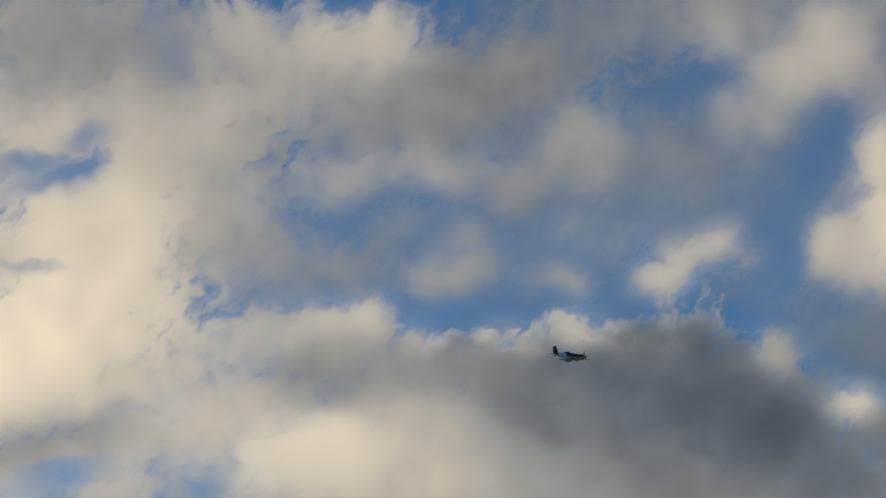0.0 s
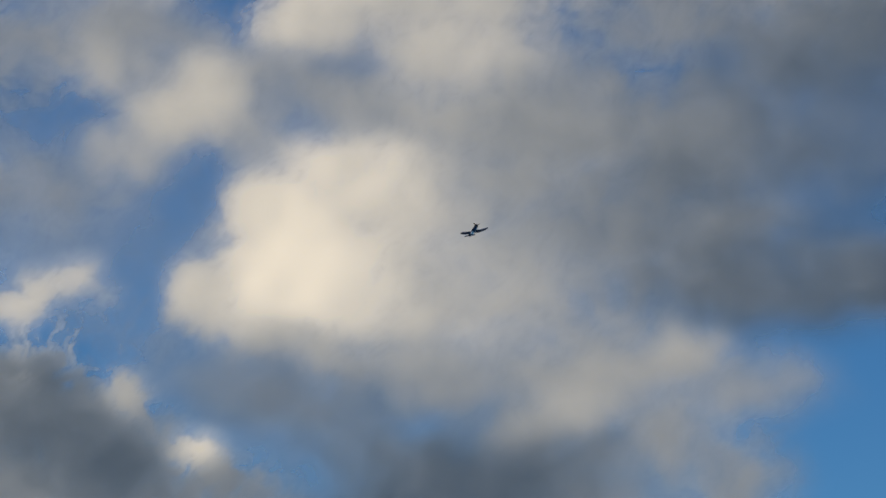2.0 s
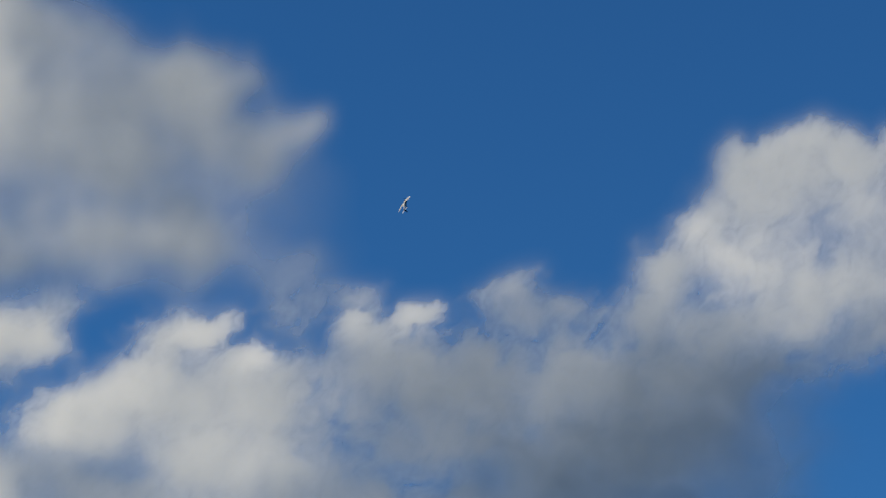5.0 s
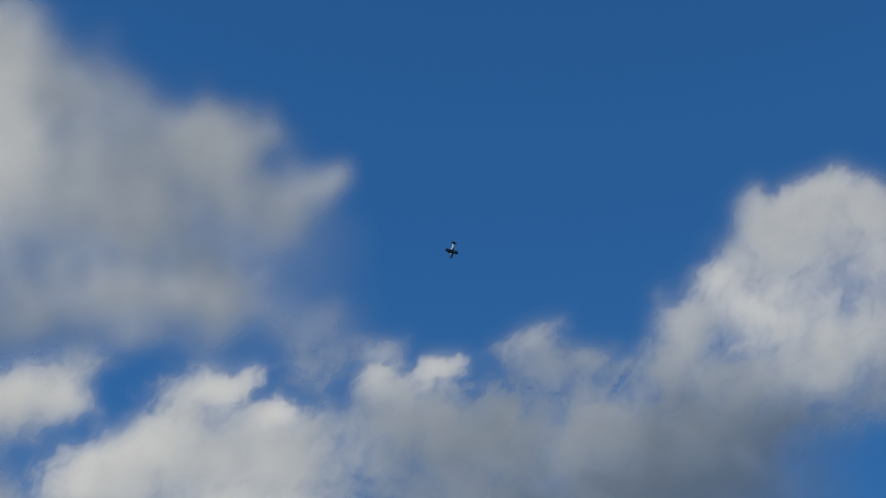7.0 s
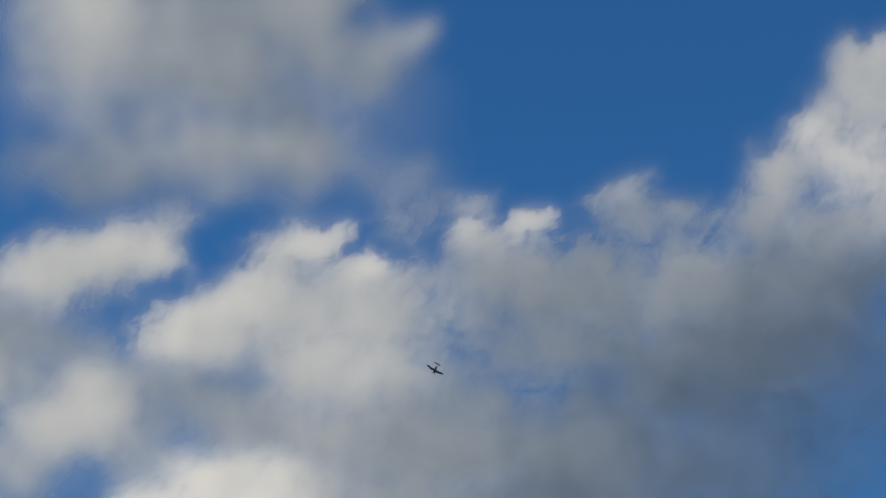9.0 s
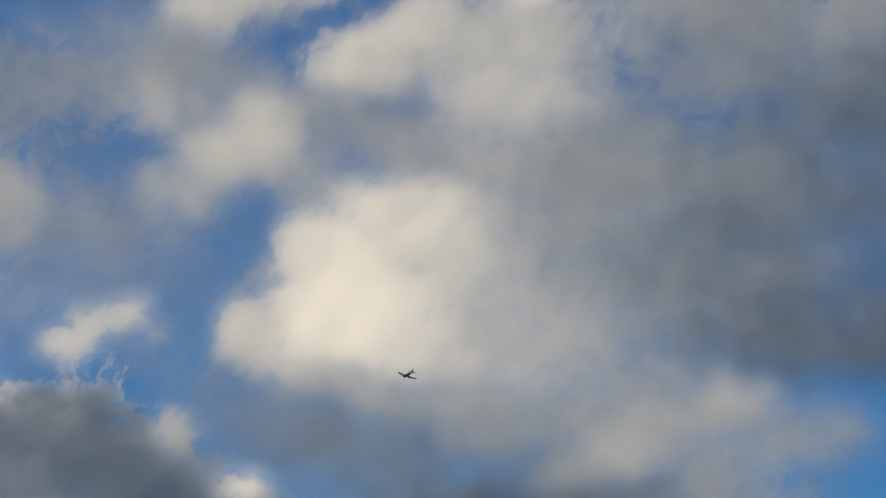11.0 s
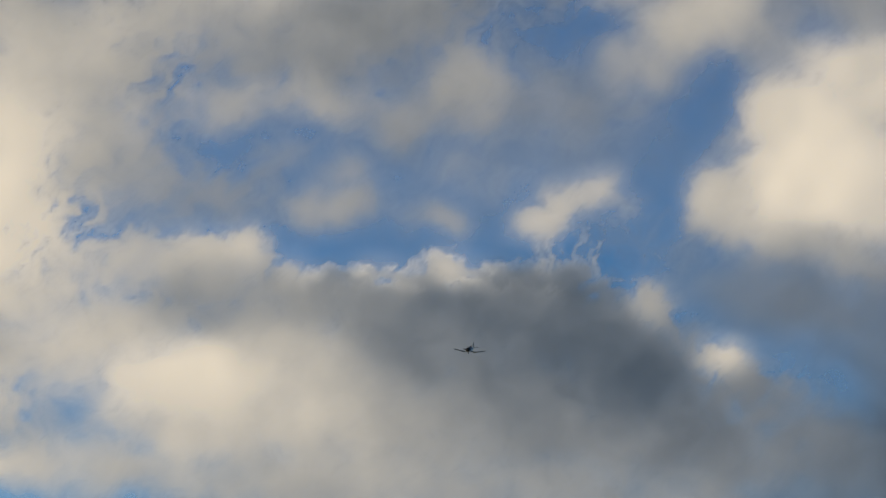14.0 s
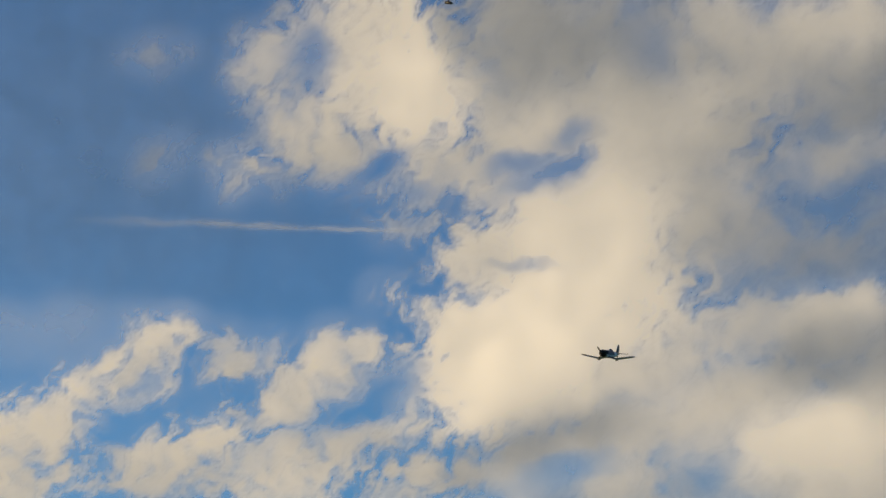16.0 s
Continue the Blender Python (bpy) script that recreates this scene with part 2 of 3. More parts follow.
lobe(-20.64, 15.74, 2.71, 1.22, 15, 0.57, 1.10, 0.34)
lobe(-22.19, 15.37, 1.22, 0.81, 0, 0.57, 0.90, 0.44)
lobe(-20.01, 17.75, 3.12, 1.63, 10, 1.15, 0.80, 0.78)
lobe(-22.11, 12.80, 2.03, 1.76, 30, 0.40, 1.20, 0.15)
lobe(-21.57, 12.24, 1.76, 1.35, 0, 0.80, 1.20, 0.00)
lobe(-19.46, 13.27, 2.71, 2.03, 10, 0.80, 1.20, 0.24)
lobe(-18.42, 15.12, 2.03, 1.76, 0, 1.03, 1.20, 0.44)
lobe(-25.85, 13.12, 1.22, 0.54, 25, 0.57, 0.80, 0.38)
lobe(-27.10, 12.31, 0.95, 0.68, 45, 0.69, 0.60, 0.51)
lobe(-27.37, 10.70, 2.30, 0.81, 5, 0.69, 0.90, 0.44)
lobe(-25.17, 11.09, 1.76, 0.61, 0, 0.80, 0.90, 0.65)
lobe(-21.05, 10.88, 2.44, 0.54, 10, 1.03, 1.00, 1.32)
lobe(-19.92, 20.31, 2.98, 1.63, 0, 1.15, 0.80, 1.32)
lobe(-17.12, 18.84, 3.39, 2.44, 0, 1.15, 1.00, 1.12)
lobe(-21.33, 21.16, 1.63, 0.95, 0, 1.15, 0.50, 1.12)
lobe(-18.89, 10.02, 1.35, 0.81, 0, 0.69, 0.60, 0.58)
lobe(-26.25, 20.28, 0.41, 0.81, 0, 1.10, -0.13, 0.00)
lobe(-24.84, 17.71, 0.74, 0.34, 20, 1.10, -0.26, 0.00)
lobe(-23.71, 17.09, 0.41, 0.20, 0, 1.10, -0.20, 0.00)
lobe(-20.44, 17.56, 0.95, 0.41, 0, 1.10, -0.23, 0.00)
lobe(-17.77, 20.35, 0.61, 0.81, 20, 1.10, -0.10, 0.00)
lobe(-24.47, 12.43, 0.81, 0.54, 30, 1.10, -0.26, 0.00)
lobe(-25.44, 11.90, 1.63, 0.41, 15, 1.10, -0.26, 0.00)
lobe(-21.98, 12.39, 1.08, 0.95, 0, 1.15, 1.20, 0.00)
lobe(-20.72, 13.03, 1.22, 0.95, 0, 1.15, 1.20, 0.00)
lobe(-26.46, 20.21, 0.81, 0.61, 60, 1.10, -0.23, 0.00)
lobe(-24.84, 17.71, 0.68, 0.30, 20, 1.10, -0.23, 0.00)
lobe(-21.01, 17.24, 0.95, 0.22, 20, 1.10, -0.29, 0.00)
lobe(-19.87, 17.61, 0.54, 0.27, 40, 1.10, -0.29, 0.00)
lobe(-14.28, 12.45, 2.30, 0.42, 5, 0.90, 0.90, 1.30)
lobe(-20.23, 11.00, 2.30, 0.41, 8, 0.90, 0.60, 1.25)
lobe(-20.91, 20.61, 0.95, 1.49, 0, 1.00, 0.60, 1.30)
lobe(-23.67, 19.59, 1.22, 1.76, 0, 0.90, 1.20, 0.12)
lobe(-20.01, 13.55, 2.71, 1.49, 0, 1.00, 1.20, 0.12)
lobe(-23.02, 19.27, 1.22, 0.95, 0, 0.90, 1.10, 0.20)

cloud("row of small sunlit cream cumulus puffs", 4.0)
lobe(-27.01, 9.96, 1.63, 0.81, 20, 0.80, 0.70, 0.35)
lobe(-24.30, 9.53, 2.03, 0.54, 0, 0.90, 0.60, 0.55)
lobe(-27.35, 11.95, 1.22, 0.54, 25, 0.80, 0.50, 0.45)
lobe(-30.13, 13.38, 0.68, 0.74, 30, 0.65, 0.80, 0.32)
lobe(-29.73, 13.92, 0.38, 0.35, 0, 0.65, 0.70, 0.27)
lobe(-30.67, 12.70, 0.81, 0.68, 20, 0.78, 0.70, 0.42)
lobe(-28.62, 13.12, 0.68, 0.61, 0, 0.65, 0.60, 0.52)
lobe(-28.47, 12.45, 0.47, 0.54, 0, 0.91, 0.40, 0.62)
lobe(-32.67, 11.67, 1.49, 0.81, 25, 0.65, 0.90, 0.32)
lobe(-31.75, 12.55, 0.81, 0.54, 40, 0.65, 0.70, 0.32)
lobe(-33.32, 10.93, 1.49, 0.95, 0, 0.78, 1.00, 0.47)
lobe(-29.82, 10.97, 1.35, 0.61, 20, 0.65, 0.90, 0.42)
lobe(-28.87, 11.24, 0.68, 0.34, 20, 0.65, 0.80, 0.37)
lobe(-30.35, 10.30, 2.17, 0.68, 0, 0.91, 0.80, 0.62)
lobe(-33.43, 10.01, 1.76, 0.54, 0, 0.78, 1.00, 0.42)
lobe(-23.13, 10.26, 1.76, 0.47, 10, 0.91, 0.70, 0.72)
lobe(-31.46, 11.49, 0.54, 0.54, 0, 0.90, -0.30, 0.00)
lobe(-22.16, 8.94, 1.22, 0.57, 0, 0.60, 1.10, 0.25)
lobe(-23.83, 10.28, 0.95, 0.43, 10, 0.80, 0.90, 0.50)
lobe(-18.65, 8.61, 0.68, 0.30, 0, 0.70, 1.00, 0.30)

cloud("broad warm grey and cream cloud bank", 1.0)
lobe(-19.39, 15.94, 2.30, 2.03, 0, 0.70, 1.20, 0.10)
lobe(-20.99, 13.77, 2.03, 1.49, 0, 0.80, 1.20, 0.00)
lobe(-19.78, 14.73, 1.76, 1.08, 20, 0.80, 1.20, 0.08)
lobe(-18.02, 17.71, 2.71, 1.76, 20, 0.90, 1.10, 0.42)
lobe(-21.10, 18.44, 1.08, 0.81, 0, 0.70, 0.80, 0.35)
lobe(-20.66, 17.12, 1.22, 0.54, 10, 0.70, 0.90, 0.30)
lobe(-14.63, 19.75, 3.52, 1.35, 10, 1.00, 1.20, 0.65)
lobe(-12.90, 20.48, 1.63, 0.81, 0, 1.00, 1.20, 0.40)
lobe(-15.77, 20.95, 1.63, 0.68, 0, 1.00, 1.00, 0.55)
lobe(-10.34, 19.28, 2.71, 1.22, 10, 0.90, 1.00, 1.45)
lobe(-12.07, 18.65, 2.30, 0.81, 10, 1.00, 1.00, 1.15)
lobe(-19.47, 20.62, 2.98, 1.49, 0, 1.00, 0.60, 1.00)
lobe(-21.14, 19.64, 1.63, 1.22, 0, 1.00, 0.40, 0.90)
lobe(-16.33, 16.38, 1.35, 1.76, 10, 1.00, 0.80, 0.75)
lobe(-15.22, 15.30, 2.03, 1.22, 0, 1.00, 0.50, 1.00)
lobe(-12.98, 15.28, 1.76, 0.68, -10, 1.00, 0.40, 1.20)
lobe(-21.18, 21.23, 1.22, 0.81, 0, 1.00, 0.60, 0.60)
lobe(-6.98, 20.78, 3.79, 1.08, 0, 1.00, 0.60, 1.40)
lobe(-9.17, 19.93, 2.17, 0.81, 0, 1.00, 0.80, 1.40)
lobe(-19.85, 18.34, 0.68, 0.34, 20, 0.80, -0.20, 0.00)
lobe(-21.23, 17.77, 0.81, 0.27, 10, 0.80, -0.18, 0.00)
lobe(-21.02, 15.31, 0.95, 0.16, -5, 0.80, -0.12, 0.00)
lobe(-18.46, 18.64, 2.71, 1.49, 0, 1.00, 1.10, 0.40)
lobe(-10.34, 19.42, 3.52, 1.15, -8, 1.00, 1.00, 1.15)
lobe(-13.19, 20.55, 1.22, 0.68, 0, 1.00, 1.00, 0.55)
lobe(-19.40, 16.34, 2.30, 1.76, 0, 1.00, 1.20, 0.20)

cloud("ragged grey cloud with a bright lit tip", 0.8)
lobe(-7.45, 18.18, 0.74, 0.68, 35, 1.08, 0.90, 0.80)
lobe(-8.03, 18.00, 0.88, 0.33, 10, 1.08, 0.90, 0.85)
lobe(-6.98, 17.55, 0.68, 0.81, -30, 1.08, 0.60, 0.90)
lobe(-10.81, 17.67, 1.08, 0.54, -20, 0.94, 0.90, 0.70)
lobe(-8.98, 17.22, 1.63, 0.68, 15, 0.94, 0.90, 1.05)
lobe(-13.23, 17.44, 1.90, 0.54, 10, 1.15, 0.70, 0.70)
lobe(-5.28, 17.74, 1.76, 0.95, -10, 1.15, 0.35, 1.30)

cloud("small soft grey cloud puff", 0.7)
lobe(-10.45, 15.09, 1.22, 0.41, 5, 0.77, 0.80, 0.83)
lobe(-11.29, 15.25, 0.68, 0.34, 20, 0.98, 0.50, 0.88)
lobe(-10.36, 15.90, 0.61, 0.30, 0, 0.89, 0.50, 0.88)
lobe(-7.83, 14.84, 0.49, 0.33, 0, 0.77, 0.80, 0.73)
lobe(-8.50, 14.90, 0.81, 0.41, 0, 0.98, 0.30, 1.08)
lobe(-12.12, 16.21, 0.95, 0.41, 25, 0.98, 0.30, 1.08)
lobe(-7.60, 16.22, 0.81, 0.34, 0, 0.98, 0.15, 0.98)

cloud("small torn pinkish white cloud wisp", 0.9)
lobe(-5.43, 14.78, 0.68, 0.54, 10, 0.48, 1.00, 0.40)
lobe(-5.01, 15.36, 0.49, 0.49, 60, 0.48, 0.90, 0.35)
lobe(-4.35, 15.47, 0.54, 0.33, 30, 0.66, 0.70, 0.40)
lobe(-3.85, 15.78, 0.41, 0.16, 45, 0.80, 0.40, 0.45)
lobe(-3.47, 15.22, 0.54, 0.22, -10, 1.15, 0.30, 0.70)
lobe(-5.81, 15.60, 2.71, 0.34, -8, 1.15, 0.08, 0.70)
lobe(-2.42, 14.35, 2.44, 0.54, -8, 1.15, 0.20, 1.20)
lobe(-4.06, 15.65, 0.46, 0.14, -25, 0.70, 0.70, 0.40)

cloud("dark grey cloud bank with a bright rim", 1.0)
lobe(-16.74, 13.28, 1.22, 0.81, 0, 1.00, 0.60, 0.50)
lobe(-7.89, 12.65, 3.12, 1.19, 4, 0.20, 1.40, 1.86)
lobe(-5.39, 12.89, 1.76, 1.35, 0, 0.25, 1.40, 1.91)
lobe(-6.19, 13.46, 0.95, 0.68, 20, 0.30, 1.30, 1.67)
lobe(-3.95, 11.75, 2.30, 1.49, -25, 0.40, 1.40, 2.26)
lobe(-2.66, 10.61, 2.57, 1.35, -20, 0.50, 1.40, 2.26)
lobe(-10.37, 12.99, 1.76, 0.68, 3, 0.20, 1.20, 1.28)
lobe(-13.35, 13.77, 1.35, 0.74, 5, 0.42, 1.20, 0.65)
lobe(-15.08, 13.67, 1.76, 0.68, 10, 0.60, 1.00, 0.60)
lobe(-13.70, 13.12, 1.63, 0.43, 5, 0.70, 1.00, 1.33)
lobe(-11.90, 12.96, 1.08, 0.47, 0, 0.70, 1.00, 1.00)
lobe(-5.65, 10.35, 3.39, 1.22, -10, 0.60, 1.30, 1.77)
lobe(-2.18, 9.66, 2.71, 0.81, -5, 0.80, 1.20, 1.47)
lobe(-6.01, 11.57, 4.47, 1.63, -5, 0.70, 1.20, 1.86)
lobe(-12.19, 12.42, 3.52, 0.74, 0, 1.00, 1.00, 1.05)
lobe(-7.91, 13.65, 0.46, 0.15, 0, 0.45, 0.80, 0.27)
lobe(-7.21, 13.72, 0.65, 0.11, -12, 0.45, 0.80, 0.27)
lobe(-8.96, 13.50, 0.81, 0.10, -10, 0.45, 0.80, 0.42)
lobe(-9.66, 13.53, 0.24, 0.10, -30, 0.45, 0.80, 0.42)
lobe(-11.68, 13.47, 0.30, 0.27, 0, 0.70, 1.00, 0.30)
lobe(-12.78, 14.26, 0.47, 0.34, 20, 0.60, 1.20, 0.30)
lobe(-13.90, 14.20, 0.81, 0.30, -10, 0.60, 1.20, 0.35)
lobe(-0.92, 10.40, 0.81, 0.68, 0, 1.00, 0.90, 1.60)
lobe(-8.32, 11.40, 1.63, 0.74, 0, 1.00, 1.00, 1.70)
lobe(-8.40, 9.80, 1.76, 0.88, 0, 1.00, 1.00, 1.10)
lobe(-5.69, 9.99, 2.71, 1.08, -10, 1.00, 1.10, 1.45)

cloud("soft cream cloud below a dark bank", 0.7)
lobe(-13.58, 11.10, 2.44, 0.95, 0, 0.90, 1.20, 0.12)
lobe(-14.14, 10.57, 2.17, 0.81, 0, 0.90, 1.20, 0.12)
lobe(-12.20, 11.88, 2.03, 0.68, 0, 1.00, 1.20, 0.45)
lobe(-16.05, 11.93, 2.30, 0.68, 10, 1.00, 1.20, 0.35)
lobe(-10.56, 11.04, 2.03, 1.08, 0, 1.00, 1.20, 0.60)
lobe(-8.77, 11.13, 1.76, 1.22, 0, 1.00, 1.20, 1.35)
lobe(-19.06, 12.33, 2.30, 0.81, 5, 1.00, 1.10, 0.55)
lobe(-20.94, 11.78, 1.63, 0.68, 5, 1.00, 1.00, 0.90)
lobe(-18.63, 11.13, 1.22, 0.68, 0, 0.90, 0.70, 0.40)
lobe(-10.59, 9.97, 2.98, 0.68, 0, 1.00, 1.20, 0.55)
lobe(-13.60, 9.62, 3.39, 0.54, 0, 1.00, 1.20, 0.60)
lobe(-21.30, 10.18, 1.08, 0.54, 0, 0.60, 0.70, 0.40)
lobe(-20.24, 10.59, 0.68, 0.54, 40, 0.80, 0.50, 0.30)
lobe(-9.90, 8.80, 3.52, 1.22, 0, 1.00, 1.20, 0.60)
lobe(-10.78, 10.22, 1.76, 0.95, 0, 1.00, 1.10, 0.40)
lobe(-5.86, 8.67, 3.52, 0.95, 0, 1.00, 1.20, 1.00)
lobe(-1.23, 8.92, 3.25, 1.08, 0, 1.00, 1.10, 1.35)
lobe(1.08, 9.75, 1.49, 0.95, -20, 1.00, 0.80, 1.50)
lobe(-13.72, 11.10, 1.22, 0.61, 0, 1.00, 1.20, 0.12)
lobe(-17.92, 8.72, 1.63, 0.61, 10, 0.80, 0.80, 0.35)
lobe(-20.45, 8.44, 1.22, 0.54, 0, 0.80, 0.80, 0.40)
lobe(-19.21, 10.35, 1.22, 0.54, -10, 0.90, 0.60, 0.45)
lobe(-15.49, 8.66, 2.17, 0.68, 0, 1.00, 1.00, 0.60)
lobe(-11.82, 8.54, 3.79, 0.68, 0, 1.00, 1.20, 0.80)
lobe(-19.29, 9.21, 3.52, 1.49, 0, 1.00, 0.25, 0.90)
lobe(-17.14, 10.79, 1.49, 0.74, 0, 1.00, 0.40, 0.50)
lobe(-20.37, 10.32, 1.22, 0.38, 10, 0.90, -0.40, 0.00)
lobe(-12.21, 10.94, 3.39, 1.22, 0, 1.00, 1.10, 0.50)
lobe(-17.01, 11.66, 2.03, 0.81, 15, 1.00, 1.00, 0.50)
lobe(-8.31, 10.11, 3.39, 1.08, 0, 1.00, 1.10, 0.75)
lobe(-13.35, 10.15, 2.71, 0.95, 0, 1.00, 1.10, 0.35)
lobe(-4.49, 9.63, 2.03, 0.68, 0, 1.00, 1.10, 1.15)
lobe(-10.19, 7.75, 4.74, 0.81, 0, 1.00, 1.10, 0.85)
lobe(-3.43, 7.92, 4.06, 0.81, 0, 1.00, 1.10, 1.05)

cloud("small bright white cumulus puff", 1.5)
lobe(-1.04, 11.70, 0.33, 0.28, 0, 0.70, 1.30, 0.00)
lobe(-0.76, 11.78, 0.24, 0.24, 0, 1.08, 1.10, 0.10)
lobe(-1.32, 11.58, 0.24, 0.19, 0, 1.08, 1.00, 0.40)
lobe(-0.79, 11.38, 0.61, 0.41, -30, 0.96, 1.00, 0.50)
lobe(-2.97, 13.14, 0.35, 0.35, 0, 1.10, 0.80, 0.75)
lobe(-2.72, 12.82, 0.41, 0.38, 0, 1.10, 0.80, 0.80)
lobe(-2.74, 12.56, 0.54, 0.41, -30, 1.08, 0.90, 1.00)
lobe(-1.82, 12.04, 0.61, 0.41, -30, 1.15, 0.50, 1.20)
lobe(0.03, 10.73, 1.22, 0.54, -25, 0.96, 0.80, 1.40)
lobe(-2.87, 12.78, 0.35, 0.33, 20, 0.70, 0.90, 0.50)

cloud("large cumulus lit cream on its sunward side", 0.7)
lobe(1.48, 15.91, 1.76, 1.49, 0, 0.80, 1.30, 0.00)
lobe(0.63, 16.18, 1.49, 1.35, 20, 0.70, 1.30, 0.12)
lobe(0.35, 17.40, 0.95, 0.95, 20, 0.60, 1.20, 0.35)
lobe(-0.98, 15.23, 1.02, 1.02, 20, 0.45, 1.20, 0.45)
lobe(-1.33, 15.63, 0.54, 0.68, 0, 0.50, 1.10, 0.50)
lobe(0.35, 14.42, 1.90, 0.81, -15, 0.70, 1.20, 0.55)
lobe(2.49, 18.74, 0.81, 0.68, 0, 0.70, 1.10, 0.45)
lobe(2.76, 17.66, 1.90, 1.35, 0, 0.90, 1.30, 0.30)
lobe(4.17, 17.10, 2.03, 1.90, 0, 1.00, 1.30, 0.42)
lobe(3.99, 14.67, 3.12, 1.35, -10, 1.00, 1.30, 0.55)
lobe(6.52, 15.42, 2.84, 1.90, 0, 1.00, 1.30, 0.75)
lobe(6.74, 17.98, 2.57, 1.76, 0, 1.00, 1.30, 1.15)
lobe(9.35, 16.54, 2.30, 2.03, 0, 1.00, 1.20, 1.45)
lobe(11.56, 16.44, 2.03, 2.30, 0, 1.00, 1.00, 1.90)
lobe(9.19, 19.23, 2.98, 1.22, 0, 1.00, 1.20, 1.30)
lobe(4.64, 19.52, 2.03, 1.08, 0, 0.90, 1.20, 0.85)
lobe(2.72, 13.60, 2.44, 0.68, -15, 1.00, 1.00, 0.95)
lobe(8.26, 13.49, 2.44, 1.22, 15, 1.00, 1.20, 0.95)
lobe(10.74, 13.80, 1.08, 0.35, 20, 0.95, 1.20, 0.75)
lobe(8.23, 12.68, 1.35, 0.54, 25, 0.80, 1.20, 0.70)
lobe(6.57, 12.05, 1.08, 0.41, 20, 0.80, 0.90, 0.75)
lobe(10.24, 11.81, 2.03, 1.08, 0, 1.00, 1.20, 1.00)
lobe(11.93, 10.55, 1.35, 1.22, 0, 1.00, 1.10, 1.15)
lobe(0.91, 15.84, 1.90, 1.63, 0, 1.00, 1.30, 0.00)
lobe(2.04, 15.77, 2.03, 1.63, 0, 1.00, 1.30, 0.05)
lobe(1.20, 16.59, 0.81, 0.81, 0, 1.00, 1.30, 0.05)

cloud("dark slate blue cloud in shade", 0.3)
lobe(7.89, 10.96, 2.71, 1.35, 0, 1.00, 0.55, 1.90)
lobe(5.43, 10.59, 2.57, 1.08, -5, 0.90, 0.85, 2.50)
lobe(3.37, 10.08, 2.30, 0.81, 0, 1.00, 0.50, 2.20)
lobe(-0.06, 13.02, 2.17, 0.50, -12, 1.00, 0.30, 1.45)
lobe(2.30, 12.46, 2.03, 0.50, -10, 1.00, 0.28, 1.50)
lobe(13.83, 15.34, 3.79, 1.29, 0, 1.00, 0.75, 2.10)
lobe(11.46, 15.26, 1.63, 0.81, 0, 1.00, 1.10, 1.70)
lobe(15.65, 15.68, 1.22, 0.68, -20, 1.00, 0.50, 2.10)
lobe(13.61, 20.60, 2.71, 1.49, 15, 1.00, 0.80, 1.90)
lobe(12.21, 16.86, 1.63, 0.41, 5, 1.00, 0.70, 1.35)
lobe(17.36, 21.62, 2.57, 2.30, 20, 1.00, 0.50, 1.80)
lobe(11.12, 18.78, 2.03, 1.35, 0, 1.00, 1.00, 1.60)
lobe(13.80, 18.30, 3.12, 1.63, 0, 1.00, 0.60, 1.75)
lobe(5.85, 10.31, 2.71, 1.35, 0, 1.00, 0.75, 2.30)
lobe(3.67, 9.23, 2.71, 0.95, 0, 1.00, 0.50, 1.90)
lobe(8.79, 9.48, 1.76, 1.63, 0, 1.00, 1.00, 1.00)
lobe(5.66, 10.10, 3.12, 1.35, 0, 1.00, 0.90, 2.20)
lobe(3.52, 11.45, 2.03, 0.61, -8, 1.00, 0.50, 1.90)
lobe(7.04, 11.68, 1.49, 0.81, 0, 1.00, 0.60, 2.00)
lobe(2.00, 8.91, 2.17, 0.81, 0, 1.00, 0.70, 1.70)
lobe(5.43, 8.84, 3.39, 0.81, 0, 1.00, 0.70, 2.00)
lobe(8.38, 8.96, 2.03, 0.95, 0, 1.00, 0.80, 2.10)
lobe(15.63, 15.28, 2.71, 0.81, 0, 1.00, 0.70, 2.00)
lobe(4.01, 7.98, 4.06, 0.74, 0, 1.00, 0.90, 2.00)

cloud("mottled grey and white cloud field", 0.6)
lobe(4.05, 22.44, 1.22, 1.08, 0, 0.94, 1.10, 0.63)
lobe(5.95, 22.46, 1.35, 1.08, -20, 0.81, 1.10, 0.68)
lobe(6.69, 21.05, 0.95, 0.61, 0, 1.08, 1.20, 0.63)
lobe(4.66, 20.97, 1.63, 0.68, 0, 1.15, 1.10, 0.78)
lobe(1.31, 21.82, 0.88, 0.74, 20, 0.68, 1.10, 0.53)
lobe(2.33, 21.72, 0.81, 0.68, 0, 0.94, 1.00, 0.68)
lobe(-1.92, 23.28, 2.03, 0.74, 25, 0.81, 1.10, 0.63)
lobe(-0.35, 23.63, 1.08, 0.54, 10, 0.94, 0.90, 0.58)
lobe(-0.99, 20.39, 0.95, 0.81, 0, 0.94, 1.00, 0.58)
lobe(-1.66, 19.78, 1.49, 0.95, 10, 1.15, 1.00, 0.63)
lobe(-1.86, 19.54, 1.49, 0.81, 25, 0.81, 1.00, 0.63)
lobe(-0.01, 19.08, 0.95, 0.81, 0, 1.15, 0.80, 0.93)
lobe(-2.93, 18.55, 1.22, 0.68, 0, 1.08, 0.90, 0.78)
lobe(9.03, 23.27, 1.35, 0.81, 0, 1.15, 0.50, 1.13)
lobe(13.98, 22.86, 1.49, 0.68, 0, 1.15, 1.10, 1.18)
lobe(11.21, 22.69, 1.76, 0.95, 0, 1.15, 0.90, 1.43)
lobe(1.08, 20.47, 2.71, 0.95, 0, 1.15, 0.90, 1.18)
